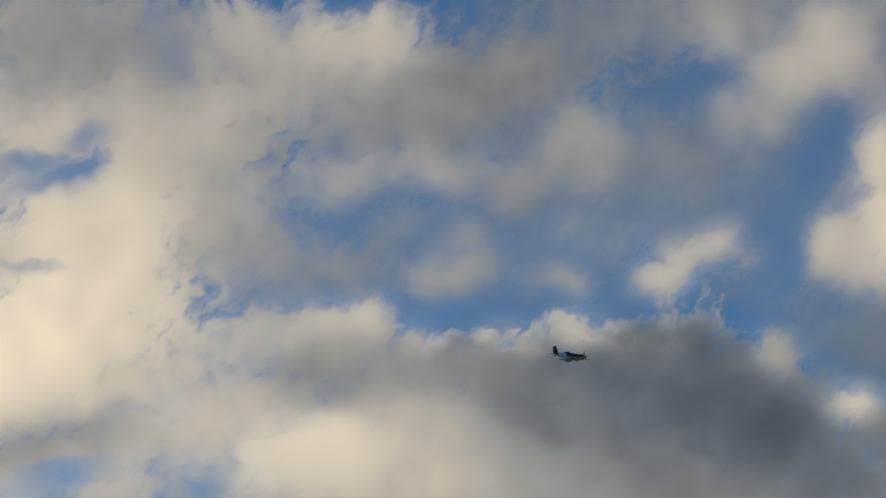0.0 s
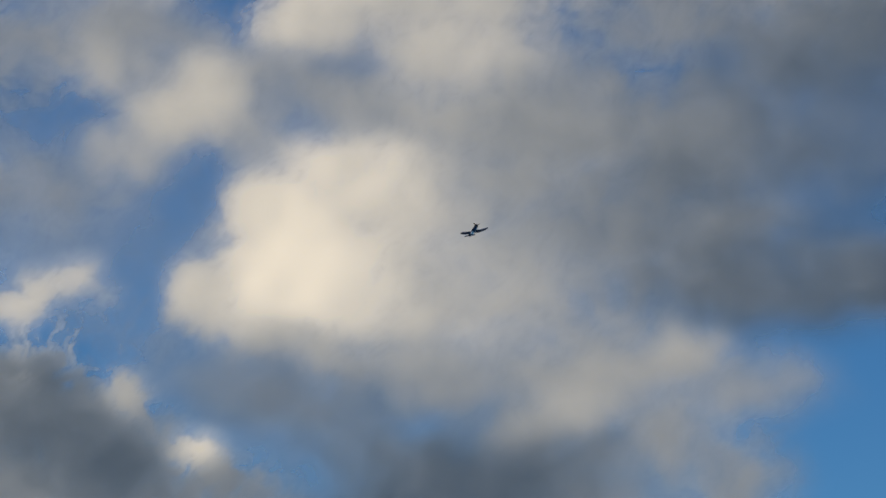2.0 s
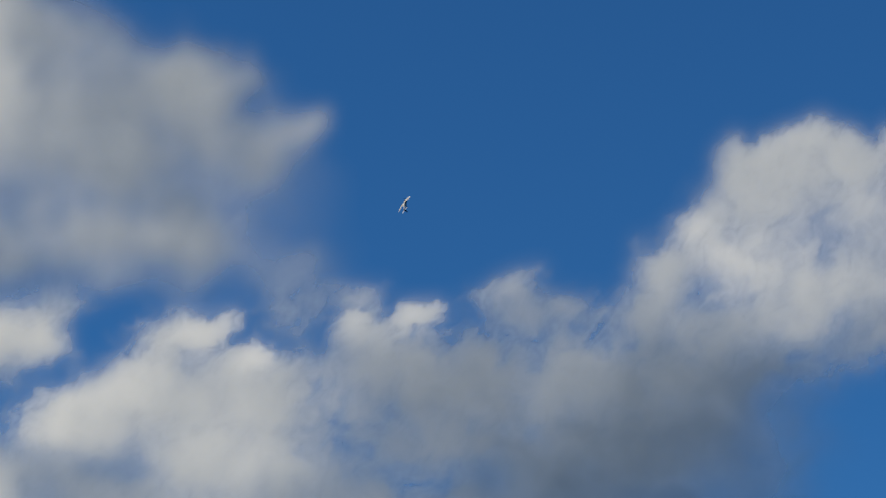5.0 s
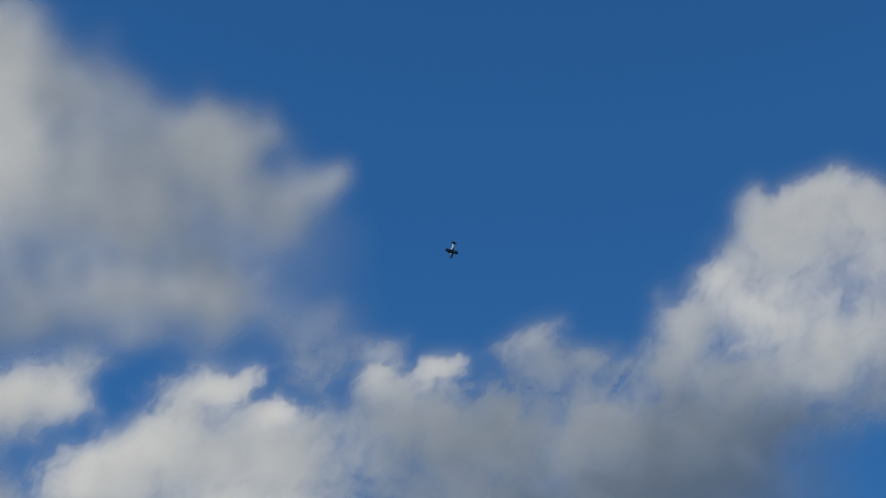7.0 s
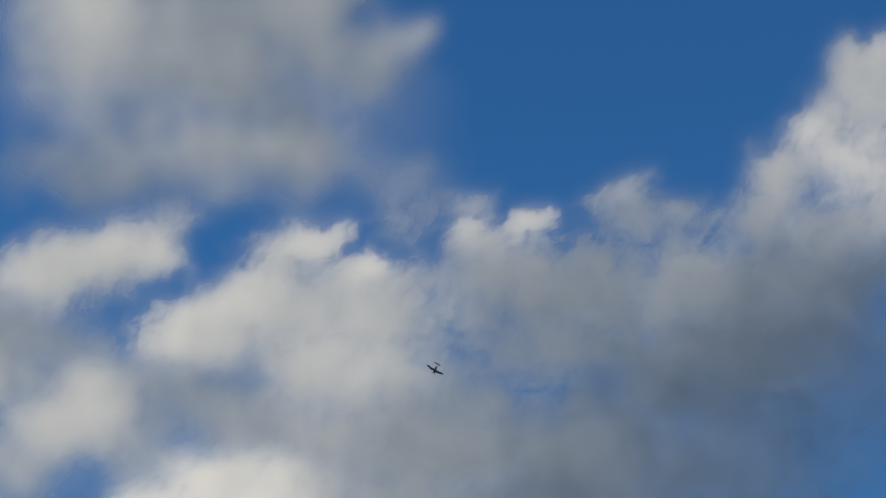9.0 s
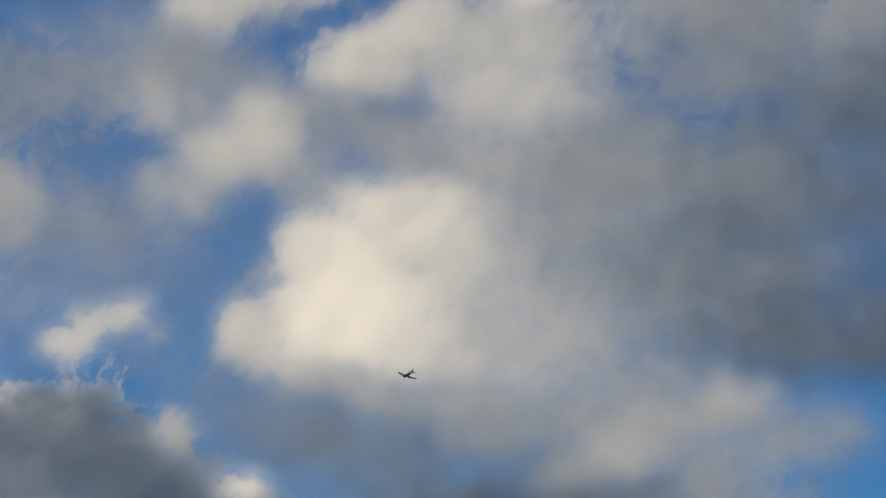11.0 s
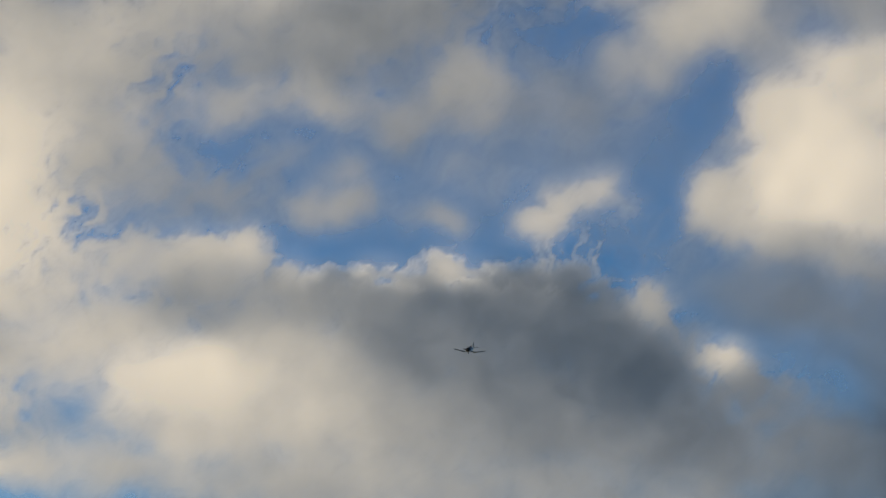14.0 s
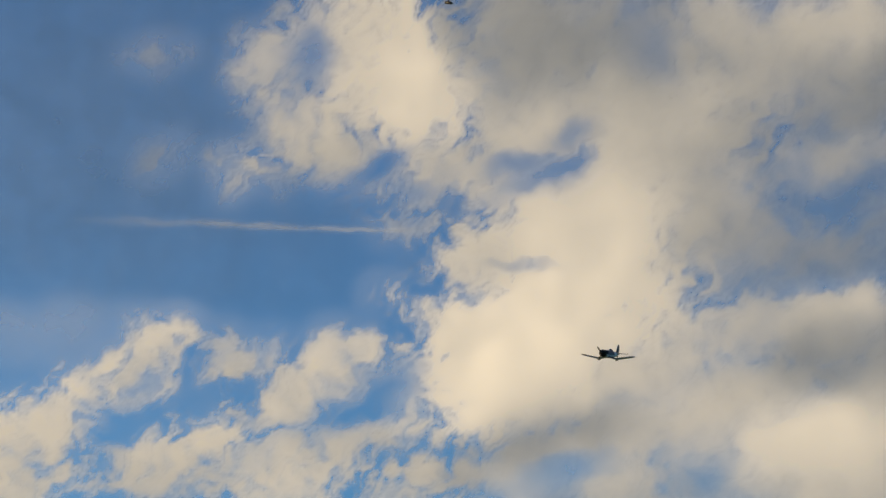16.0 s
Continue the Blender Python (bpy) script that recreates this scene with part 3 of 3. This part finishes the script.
lobe(-2.54, 21.51, 1.90, 0.68, 0, 1.15, 0.70, 1.18)
lobe(-3.76, 20.77, 0.95, 0.68, 0, 1.08, 0.70, 0.73)
lobe(2.53, 19.71, 1.63, 0.68, 0, 1.15, 1.00, 1.03)
lobe(7.55, 19.50, 2.03, 1.63, 0, 1.15, 1.20, 1.08)
lobe(1.56, 23.17, 0.81, 0.30, 25, 0.90, -0.30, 0.00)
lobe(2.29, 22.49, 1.49, 0.74, 10, 0.90, 1.00, 0.35)
lobe(5.09, 21.10, 1.90, 0.88, 0, 1.00, 1.00, 0.40)
lobe(0.06, 23.59, 0.95, 0.49, 15, 0.80, 1.00, 0.40)
lobe(2.07, 18.47, 1.90, 0.74, 0, 0.90, 1.10, 0.10)
lobe(-1.45, 19.69, 1.22, 0.74, 10, 0.90, 1.00, 0.40)
lobe(-2.34, 23.12, 1.63, 0.54, 15, 0.90, 1.00, 0.42)
lobe(2.72, 20.79, 0.68, 0.24, 0, 1.10, -0.20, 0.00)

cloud("light grey cloud layer", 0.5)
lobe(10.46, 13.66, 1.49, 0.47, 20, 0.90, 1.20, 0.77)
lobe(7.96, 12.87, 0.81, 0.41, 20, 0.90, 1.10, 0.72)
lobe(9.20, 13.14, 2.30, 0.68, 10, 1.00, 1.10, 0.97)
lobe(12.37, 12.96, 1.90, 0.81, 0, 1.00, 1.00, 1.02)
lobe(5.46, 13.14, 2.44, 0.81, -10, 1.00, 1.00, 1.12)

cloud("high soft grey cloud with a wispy tip", 0.3)
lobe(-2.02, 29.08, 1.76, 3.12, 0, 1.04, 1.10, 0.79)
lobe(0.44, 28.56, 2.03, 2.44, 0, 1.04, 1.10, 1.07)
lobe(2.42, 28.38, 1.90, 1.90, 0, 0.91, 1.10, 1.22)
lobe(3.90, 29.91, 1.08, 0.68, -10, 0.78, 0.90, 1.02)
lobe(4.55, 28.71, 0.81, 1.22, 0, 0.91, 0.90, 1.17)
lobe(4.01, 26.40, 1.22, 1.08, 0, 1.04, 0.80, 1.32)
lobe(6.40, 28.94, 0.88, 0.22, 15, 1.15, 0.20, 0.90)
lobe(7.25, 29.22, 0.49, 0.30, 45, 1.15, 0.22, 0.87)
lobe(0.60, 30.85, 1.76, 0.54, -5, 1.15, 0.50, 1.07)
lobe(-2.24, 31.59, 1.49, 1.08, 0, 1.04, 0.80, 0.77)
lobe(5.64, 28.06, 0.68, 0.81, 0, 1.15, 0.30, 1.17)
lobe(1.04, 31.27, 4.06, 0.81, -20, 1.15, 0.20, 1.17)
lobe(-1.14, 25.52, 2.44, 0.81, 0, 1.15, 0.60, 1.27)
lobe(6.88, 25.63, 0.81, 0.54, 20, 1.15, 0.25, 1.07)
lobe(3.11, 31.97, 1.63, 0.95, 30, 0.90, -0.70, 0.00)
lobe(3.97, 30.12, 1.76, 0.81, 0, 0.70, 1.00, 1.15)
lobe(6.18, 28.55, 0.95, 0.81, 35, 0.90, 0.60, 1.15)
lobe(-1.57, 30.09, 0.81, 2.71, 0, 0.90, 1.10, 0.65)
lobe(7.25, 29.17, 0.61, 0.22, 35, 0.70, 0.50, 0.95)
lobe(2.07, 26.21, 2.71, 0.74, 0, 1.00, 0.80, 0.95)

cloud("grey cumulus with white rounded heads", 0.95)
lobe(-0.88, 23.93, 1.35, 0.54, 15, 0.94, 0.85, 0.50)
lobe(0.55, 24.40, 0.95, 0.47, 25, 1.09, 0.59, 0.70)
lobe(-1.26, 23.24, 1.76, 0.81, 0, 1.15, 0.85, 0.92)
lobe(4.37, 24.12, 0.81, 0.47, 15, 0.62, 0.94, 0.45)
lobe(3.65, 23.83, 1.08, 0.81, 20, 0.94, 0.85, 0.60)
lobe(5.42, 23.53, 0.68, 0.34, 0, 0.62, 0.94, 0.40)
lobe(1.53, 22.30, 0.95, 0.68, 0, 0.94, 0.94, 0.45)
lobe(2.23, 22.72, 1.35, 0.47, 20, 0.94, 0.85, 0.60)
lobe(1.00, 21.48, 1.22, 0.68, 0, 1.15, 0.94, 0.45)
lobe(4.13, 22.23, 2.03, 1.08, 0, 1.15, 1.02, 0.65)
lobe(6.60, 22.53, 1.90, 0.95, 0, 1.15, 1.02, 0.70)
lobe(9.86, 24.66, 0.74, 0.38, 15, 0.62, 0.85, 0.45)
lobe(8.96, 24.14, 1.08, 0.54, 0, 1.09, 0.77, 0.60)
lobe(9.83, 23.45, 1.35, 0.81, 0, 1.15, 0.85, 0.97)
lobe(8.67, 25.09, 0.68, 0.30, 15, 1.15, 0.42, 0.60)
lobe(12.57, 25.34, 0.95, 0.33, 18, 0.78, 0.59, 0.75)
lobe(12.98, 24.58, 1.49, 0.68, 0, 1.15, 0.68, 1.07)
lobe(14.53, 23.30, 1.49, 0.81, 0, 1.15, 0.94, 0.92)
lobe(14.32, 24.66, 0.68, 0.33, -10, 1.09, 0.59, 1.02)
lobe(11.44, 23.01, 2.44, 0.95, 0, 1.15, 0.94, 1.17)
lobe(10.95, 21.54, 3.79, 1.08, 0, 1.15, 1.02, 1.27)
lobe(7.33, 24.96, 1.08, 0.41, 10, 1.15, 0.26, 0.92)
lobe(6.88, 24.41, 0.68, 0.54, 0, 1.15, 0.26, 0.92)
lobe(4.77, 24.34, 0.81, 0.35, 15, 0.50, 1.00, 0.38)
lobe(5.96, 23.55, 0.41, 0.22, 10, 0.40, 1.00, 0.28)
lobe(10.41, 24.75, 0.54, 0.30, 20, 0.50, 1.00, 0.43)
lobe(8.47, 24.57, 0.41, 0.24, 0, 0.50, 0.90, 0.43)

cloud("bright white cumulus head with a grey base", 0.85)
lobe(19.21, 27.59, 1.49, 0.81, 0, 0.80, 1.00, 0.65)
lobe(20.34, 28.30, 1.29, 0.54, 8, 0.51, 1.10, 0.60)
lobe(18.79, 27.90, 0.81, 0.54, 40, 0.86, 0.90, 0.70)
lobe(19.26, 26.90, 1.63, 0.81, 10, 1.01, 1.10, 0.60)
lobe(18.83, 25.59, 1.76, 0.95, 0, 1.15, 1.20, 0.35)
lobe(17.58, 26.49, 0.95, 0.54, 20, 0.86, 1.10, 0.50)
lobe(16.75, 25.47, 0.81, 0.81, 30, 0.86, 1.00, 0.70)
lobe(16.23, 24.56, 1.08, 0.68, 0, 1.15, 1.00, 0.95)
lobe(20.33, 24.52, 1.63, 0.95, 0, 1.15, 1.20, 0.55)
lobe(18.40, 24.14, 2.03, 0.68, 0, 1.15, 1.10, 0.85)
lobe(16.85, 23.04, 2.03, 0.95, 10, 1.15, 0.90, 1.35)
lobe(19.01, 23.02, 2.03, 0.54, 10, 1.15, 0.60, 1.60)
lobe(15.31, 21.78, 2.44, 1.08, 10, 1.15, 1.00, 1.60)
lobe(21.79, 27.90, 1.49, 0.74, 5, 0.57, 1.10, 0.60)
lobe(22.09, 26.72, 1.76, 1.22, 0, 1.15, 1.20, 0.52)
lobe(22.48, 24.95, 2.17, 1.08, 0, 1.15, 1.20, 0.60)
lobe(22.77, 23.59, 2.03, 0.81, 0, 1.15, 0.80, 1.10)
lobe(17.66, 28.45, 0.49, 0.81, 0, 0.90, -0.50, 0.00)
lobe(17.51, 28.03, 0.88, 0.95, 0, 0.90, -0.70, 0.00)

build_clouds()


def contrail():
    """A short drifting vapour trail: a ribbon that thins out at both ends."""
    n, m = 160, 12
    u, v = np.meshgrid(np.linspace(0, 1, n), np.linspace(-1, 1, m))
    az = TRAIL_A[0] + (TRAIL_B[0] - TRAIL_A[0]) * u
    el = TRAIL_A[1] + (TRAIL_B[1] - TRAIL_A[1]) * u + 0.14 * np.sin(u * 3.3) * (1 - u) + 0.03 * fbm(u * 9, u * 0, 3, 4) + v * (0.24 - 0.1 * u)
    soft = np.exp(-6 * (v + 0.22 * fbm(u * 9, v, 3, 8)) ** 2)
    along = np.clip(u * 2.2, 0, 1) * np.clip((1 - u) * 6, 0, 1) * (0.75 + 0.5 * fbm(u * 7, v * 0.5, 3, 2))
    depth = (0.52 * np.maximum(soft * along, 0)).reshape(-1)
    far = 2540.0 / np.cos(np.radians(0.8 * (az + 25)))
    ar, er = np.radians(az), np.radians(el)
    co = np.stack([far * np.sin(ar) * np.cos(er), far * np.cos(ar) * np.cos(er), far * np.sin(er) + 1.6], -1).reshape(-1, 3)
    i = (np.arange(m - 1)[:, None] * n + np.arange(n - 1)[None, :]).reshape(-1)
    me = bpy.data.meshes.new("vapour_trail")
    middle = co.mean(0)
    me.from_pydata((co - middle).tolist(), [], np.stack([i, i + 1, i + n + 1, i + n], -1).tolist())
    me.attributes.new("depth", "FLOAT", "POINT").data.foreach_set("value", depth.astype(np.float32))
    me.attributes.new("painted_shade", "FLOAT", "POINT").data.foreach_set("value", np.full(len(depth), 0.45, dtype=np.float32))
    me.materials.append(CLOUD)
    ob = new("vapour_trail", me)
    ob.location = middle
    tagged(ob, "thin white vapour trail against the blue sky", "vapour trail")


TRAIL_A, TRAIL_B = (-32.54, 16.39), (-23.3, 16.22)
contrail()


# ---- model aeroplane: y forward, x to starboard ----
def loft(rings, close=True):
    """A skin through rings of points."""
    bm = bmesh.new()
    rows = [[bm.verts.new(p) for p in ring] for ring in rings]
    for a, b in zip(rows, rows[1:]):
        for k in range(len(a)):
            q = (k + 1) % len(a)
            bm.faces.new((a[k], a[q], b[q], b[k]))
    if close:
        bm.faces.new(rows[0][::-1])
        bm.faces.new(rows[-1])
    bmesh.ops.recalc_face_normals(bm, faces=bm.faces)
    return bm


def oval(y, half_w, half_h, z, count=24):
    return [(half_w * math.cos(2 * math.pi * k / count), y, z + half_h * math.sin(2 * math.pi * k / count)) for k in range(count)]


def aerofoil(x, lead, chord, z, thick, start=0.0, end=1.0):
    """A closed wing section at span x, from start to end of its chord."""
    stations = [start + (end - start) * (0.5 - 0.5 * math.cos(math.pi * k / 7)) for k in range(8)]
    half = [thick * chord * 5 * (0.2969 * math.sqrt(t) - 0.126 * t - 0.3516 * t * t + 0.2843 * t ** 3 - 0.1036 * t ** 4) + 0.0006 for t in stations]
    upper = [(x, lead - t * chord, z + h * 1.15) for t, h in zip(stations, half)]
    lower = [(x, lead - t * chord, z - h * 0.85) for t, h in zip(stations, half)]
    return upper + lower[::-1]


def wing_at(x):
    """Leading edge, chord and height of the cranked wing at span x."""
    s = abs(x)
    if s < 0.23:
        k = s / 0.23
        return 0.27, 0.30 - 0.02 * k, -0.06 - 0.055 * k
    k = (s - 0.23) / 0.47
    return 0.27 - 0.06 * k, 0.28 - 0.06 * k * k - 0.02 * k, -0.115 + 0.08 * k


def two_tone(ob, below=-0.2):
    """Pale paint on the faces that look down."""
    ob.data.materials.append(PALE)
    for face in ob.data.polygons:
        if face.normal.z < below:
            face.material_index = 1
    return ob


plane = tagged(new("model_aeroplane"), "dark navy radio-controlled fighter model with cranked wings and pale undersides", "model aeroplane")
fuselage = part("fuselage", loft([oval(*q) for q in ((0.41, 0.080, 0.084, 0), (0.3, 0.082, 0.092, 0), (0.15, 0.080, 0.098, 0.002), (0, 0.074, 0.096, 0.006),
                                  (-0.15, 0.064, 0.086, 0.012), (-0.3, 0.050, 0.068, 0.02), (-0.42, 0.038, 0.052, 0.03), (-0.53, 0.024, 0.036, 0.04), (-0.6, 0.008, 0.018, 0.045))]), NAVY, plane)
two_tone(fuselage)
for face in fuselage.data.polygons:
    if -0.42 < face.center.y < -0.2:
        face.material_index = 1
cowling = part("cowling", loft([oval(*q) for q in ((0.412, 0.084, 0.087, 0), (0.44, 0.088, 0.090, 0), (0.53, 0.085, 0.085, 0), (0.56, 0.074, 0.074, 0), (0.565, 0.062, 0.062, 0))]), BLACK, plane, "black engine cowling")
canopy = part("canopy", loft([[(0.001 + w * math.cos(2 * math.pi * k / 16), y, 0.085 + h * math.sin(2 * math.pi * k / 16)) for k in range(16)]
                              for y, w, h in ((0.06, 0.018, 0.016), (0.03, 0.036, 0.040), (-0.02, 0.042, 0.058), (-0.08, 0.038, 0.054), (-0.15, 0.026, 0.034), (-0.21, 0.01, 0.012))]), GLASS, plane, "dark glossy canopy")
for side in (1, -1):
    spans = [0.0, 0.08, 0.16, 0.23, 0.3, 0.4, 0.5, 0.58, 0.64, 0.68, 0.7]
    rings = []
    for s in spans:
        lead, chord, z = wing_at(s)
        tip = 1.0 if s < 0.6 else math.sqrt(max(0.08, 1 - ((s - 0.6) / 0.105) ** 2))
        rings.append(aerofoil(side * s, lead - chord * (1 - tip) * 0.4, chord * tip, z, 0.16))
    wing = two_tone(part("wing", loft(rings), NAVY, plane))
    for name, a, b in (("flap", 0.12, 0.34), ("aileron", 0.36, 0.6)):
        rings = []
        for k in range(4):
            s = a + (b - a) * k / 3
            lead, chord, z = wing_at(s)
            rings.append(aerofoil(side * s, lead, chord * 1.012, z, 0.18, 0.78, 1.0))
        two_tone(part(name, loft(rings), NAVY, wing))
    rings = [aerofoil(side * s, -0.43 - 0.05 * s / 0.27, 0.16 - 0.06 * s / 0.27, 0.06, 0.09) for s in (0.0, 0.1, 0.2, 0.26, 0.27)]
    stabiliser = two_tone(part("stabiliser", loft(rings), NAVY, plane))
    rings = [aerofoil(side * s, -0.43 - 0.05 * s / 0.27, (0.16 - 0.06 * s / 0.27) * 1.03, 0.06, 0.11, 0.66, 1.0) for s in (0.03, 0.13, 0.25)]
    two_tone(part("elevator", loft(rings), NAVY, stabiliser))
    gear = part("wheel_fairing", loft([oval(*q, 10) for q in ((0.2, 0.006, 0.006, -0.135), (0.17, 0.018, 0.022, -0.135), (0.08, 0.02, 0.022, -0.13), (0.0, 0.006, 0.006, -0.125))]), NAVY, plane)
    for v in gear.data.vertices:
        v.co.x += side * 0.23
fin = [[(p[2], p[1], q) for p in aerofoil(0, lead, chord, 0.0, 0.09)] for q, lead, chord in ((0.06, -0.4, 0.2), (0.14, -0.43, 0.19), (0.22, -0.465, 0.16), (0.27, -0.5, 0.11), (0.285, -0.525, 0.06))]
fin = part("fin", loft(fin), NAVY, plane)
part("rudder", loft([[(p[2], p[1], q) for p in aerofoil(0, lead, chord, 0.0, 0.11, 0.62, 1.0)] for q, lead, chord in ((0.07, -0.4, 0.206), (0.15, -0.43, 0.196), (0.25, -0.485, 0.14))]), NAVY, fin)
part("tail_wheel", loft([oval(*q, 10) for q in ((-0.5, 0.008, 0.018, -0.015), (-0.52, 0.01, 0.022, -0.015), (-0.54, 0.008, 0.018, -0.015))]), BLACK, plane)

propeller = part("propeller", loft([oval(*q, 16) for q in ((0.0, 0.03, 0.03, 0), (0.03, 0.028, 0.028, 0), (0.06, 0.018, 0.018, 0), (0.075, 0.004, 0.004, 0))]), BLACK, plane, "black propeller with spinner")
propeller.location = (0, 0.566, 0)
for k in range(3):
    bm = loft([[(w * math.cos(2 * math.pi * j / 8) * math.cos(tw) , 0.02 + w * math.cos(2 * math.pi * j / 8) * math.sin(tw) + 0.003 * math.sin(2 * math.pi * j / 8), r) for j in range(8)]
               for r, w, tw in ((0.01, 0.012, 0.9), (0.06, 0.019, 0.7), (0.12, 0.02, 0.45), (0.175, 0.014, 0.3), (0.19, 0.005, 0.3))])
    blade = part("blade", bm, BLACK, propeller)
    blade.rotation_euler = (0, radians(120 * k), 0)


# ---- a small fly near the viewer ----
insect = tagged(new("insect"), "tiny dark fly on the wing near the viewer", "insect")
part("body", loft([oval(*q, 10) for q in ((0.005, 0.0006, 0.0006, 0), (0.0042, 0.0014, 0.0014, 0), (0.003, 0.0012, 0.0013, 0), (0.0022, 0.0009, 0.001, 0), (0.001, 0.0019, 0.002, 0.0002),
                                           (-0.001, 0.0014, 0.0014, 0), (-0.004, 0.0015, 0.0013, -0.0004), (-0.006, 0.0004, 0.0004, -0.0008))]), CHITIN, insect)
for side in (1, -1):
    bm = loft([[(side * r * 0.6 + 0.0001 * math.sin(2 * math.pi * j / 10), 0.0005 + w * math.cos(2 * math.pi * j / 10) - r * 0.25, 0.0012 + r * 0.9 + 0.0001 * math.sin(2 * math.pi * j / 10)) for j in range(10)]
               for r, w in ((0.0005, 0.0004), (0.003, 0.0014), (0.006, 0.002), (0.0085, 0.0016), (0.0095, 0.0005))])
    part("insect_wing", bm, WING, insect, "smoky translucent wing")

second_insect = tagged(copy_thing(insect, pose(0, 7, 1.2)), "tiny dark fly passing farther off", "insect")


def motions():
    walk(plane, [
        (0, pose(-9.95, 71.62, 18.44, 2.9, 8.2, -44.6)),
        (0.5, pose(-4.50, 82.99, 20.45, 14.4, 3.0, -35.8)),
        (1, pose(1.08, 89.47, 23.12, 26.9, 0.3, -27.6)),
        (1.5, pose(6.20, 100.74, 28.65, 35.9, 1.8, -34.1)),
        (2, pose(10.50, 105.61, 33.87, 44.1, -2.9, -29.5)),
        (2.5, pose(13.81, 110.82, 40.32, 52.9, -5.5, -34.7)),
        (3, pose(16.39, 116.22, 47.44, 60.6, -3.7, -19.2)),
        (3.5, pose(17.79, 117.64, 53.02, 60.9, 5.5, -2.8)),
        (4, pose(19.64, 123.43, 59.98, 66.4, 25.0, 29.9)),
        (4.5, pose(21.77, 130.53, 67.20, 88.9, 13.5, 67.0)),
        (5, pose(22.90, 131.92, 70.83, 111.7, 23.1, 114.4)),
        (5.6, pose(24.54, 138.16, 74.85, 121.6, 39.1, 134.3)),
        (6.2, pose(26.25, 144.72, 78.53, 171.5, 47.5, 170.8)),
        (6.8, pose(27.90, 151.07, 81.86, -128.4, 25.5, -149.0)),
        (7.5, pose(29.46, 156.94, 83.94, -78.1, -22.0, -146.3)),
        (8, pose(29.26, 160.41, 80.87, -81.5, -19.4, -150.2)),
        (8.8, pose(23.80, 165.15, 69.59, -66.2, -24.0, -165.8)),
        (9.7, pose(17.65, 161.74, 54.91, -47.8, -24.3, 175.5)),
        (10.5, pose(12.19, 156.48, 45.63, -32.4, -20.0, 159.7)),
        (11, pose(7.46, 149.56, 40.30, -27.9, -21.5, 156.7)),
        (11.5, pose(3.11, 142.53, 36.16, -19.7, -18.6, 166.0)),
        (12, pose(-0.82, 134.13, 32.74, -18.8, -21.4, 166.0)),
        (12.5, pose(-4.43, 126.04, 29.94, -12.9, -20.1, 170.0)),
        (13, pose(-7.39, 116.17, 27.13, -17.9, -18.1, 170.8)),
        (13.5, pose(-9.85, 106.46, 24.59, -13.3, -12.7, 172.8)),
        (14, pose(-12.55, 98.68, 22.44, -14.3, -5.9, 175.7)),
        (14.5, pose(-14.61, 88.08, 20.13, -9.5, -5.8, 173.3)),
        (15, pose(-16.12, 75.81, 17.84, -9.7, -7.0, 175.8)),
        (15.5, pose(-17.58, 65.03, 16.21, -8.6, -8.7, 177.4)),
        (16, pose(-18.73, 54.22, 15.00, -7.5, -8.9, 179.7)),
    ])
    # the propeller turns
    walk(propeller, [(k / 10, pose(0, 0.566, 0, 0, 76 * k, 0)) for k in range(161)])
    walk(insect, [
        (0, pose(-1.285, 2.025, 1.687, 20, 10, 70)),
        (6, pose(-0.358, 2.328, 2.060, 20, 10, 70)),
        (11.6, pose(-0.204, 2.287, 1.467, 20, 10, 70)),
        (12.1, pose(-0.161, 2.185, 1.801, 20, 10, 70)),
        (12.3, pose(-0.275, 2.153, 1.957, 20, 10, 70)),
        (12.5, pose(-0.580, 2.080, 2.020, 20, 10, 70)),
        (13.2, pose(-1.009, 2.177, 1.589, 20, 10, 70)),
        (14.4, pose(0.431, 2.238, 1.913, 20, 10, 70)),
        (14.7, pose(0.040, 2.162, 2.007, 20, 10, 70)),
        (14.8, pose(-0.251, 2.145, 2.018, 20, 10, 70)),
        (14.9, pose(-0.505, 2.102, 2.009, 20, 10, 70)),
        (15, pose(-0.746, 2.032, 1.992, 20, 10, 70)),
        (15.1, pose(-0.998, 1.924, 1.978, 20, 10, 70)),
        (15.4, pose(-1.498, 1.668, 2.111, 20, 10, 70)),
        (15.8, pose(-0.795, 1.815, 2.768, 20, 10, 70)),
        (16, pose(-0.794, 1.884, 2.412, 20, 10, 70)),
    ])
    walk(second_insect, [
        (0, pose(0.407, 6.964, 2.185, 0, 5, 80)),
        (14.6, pose(0.407, 6.964, 2.185, 0, 5, 80)),
        (14.8, pose(-0.363, 6.923, 2.572, 0, 5, 80)),
        (14.9, pose(-0.730, 6.870, 2.727, 0, 5, 80)),
        (15, pose(-1.080, 6.819, 2.754, 0, 5, 80)),
        (15.1, pose(-1.474, 6.744, 2.761, 0, 5, 80)),
        (15.2, pose(-1.886, 6.645, 2.736, 0, 5, 80)),
        (15.3, pose(-2.313, 6.527, 2.624, 0, 5, 80)),
        (15.6, pose(-3.441, 6.080, 2.040, 0, 5, 80)),
        (16, pose(-3.441, 6.080, 2.040, 0, 5, 80)),
    ])


motions()
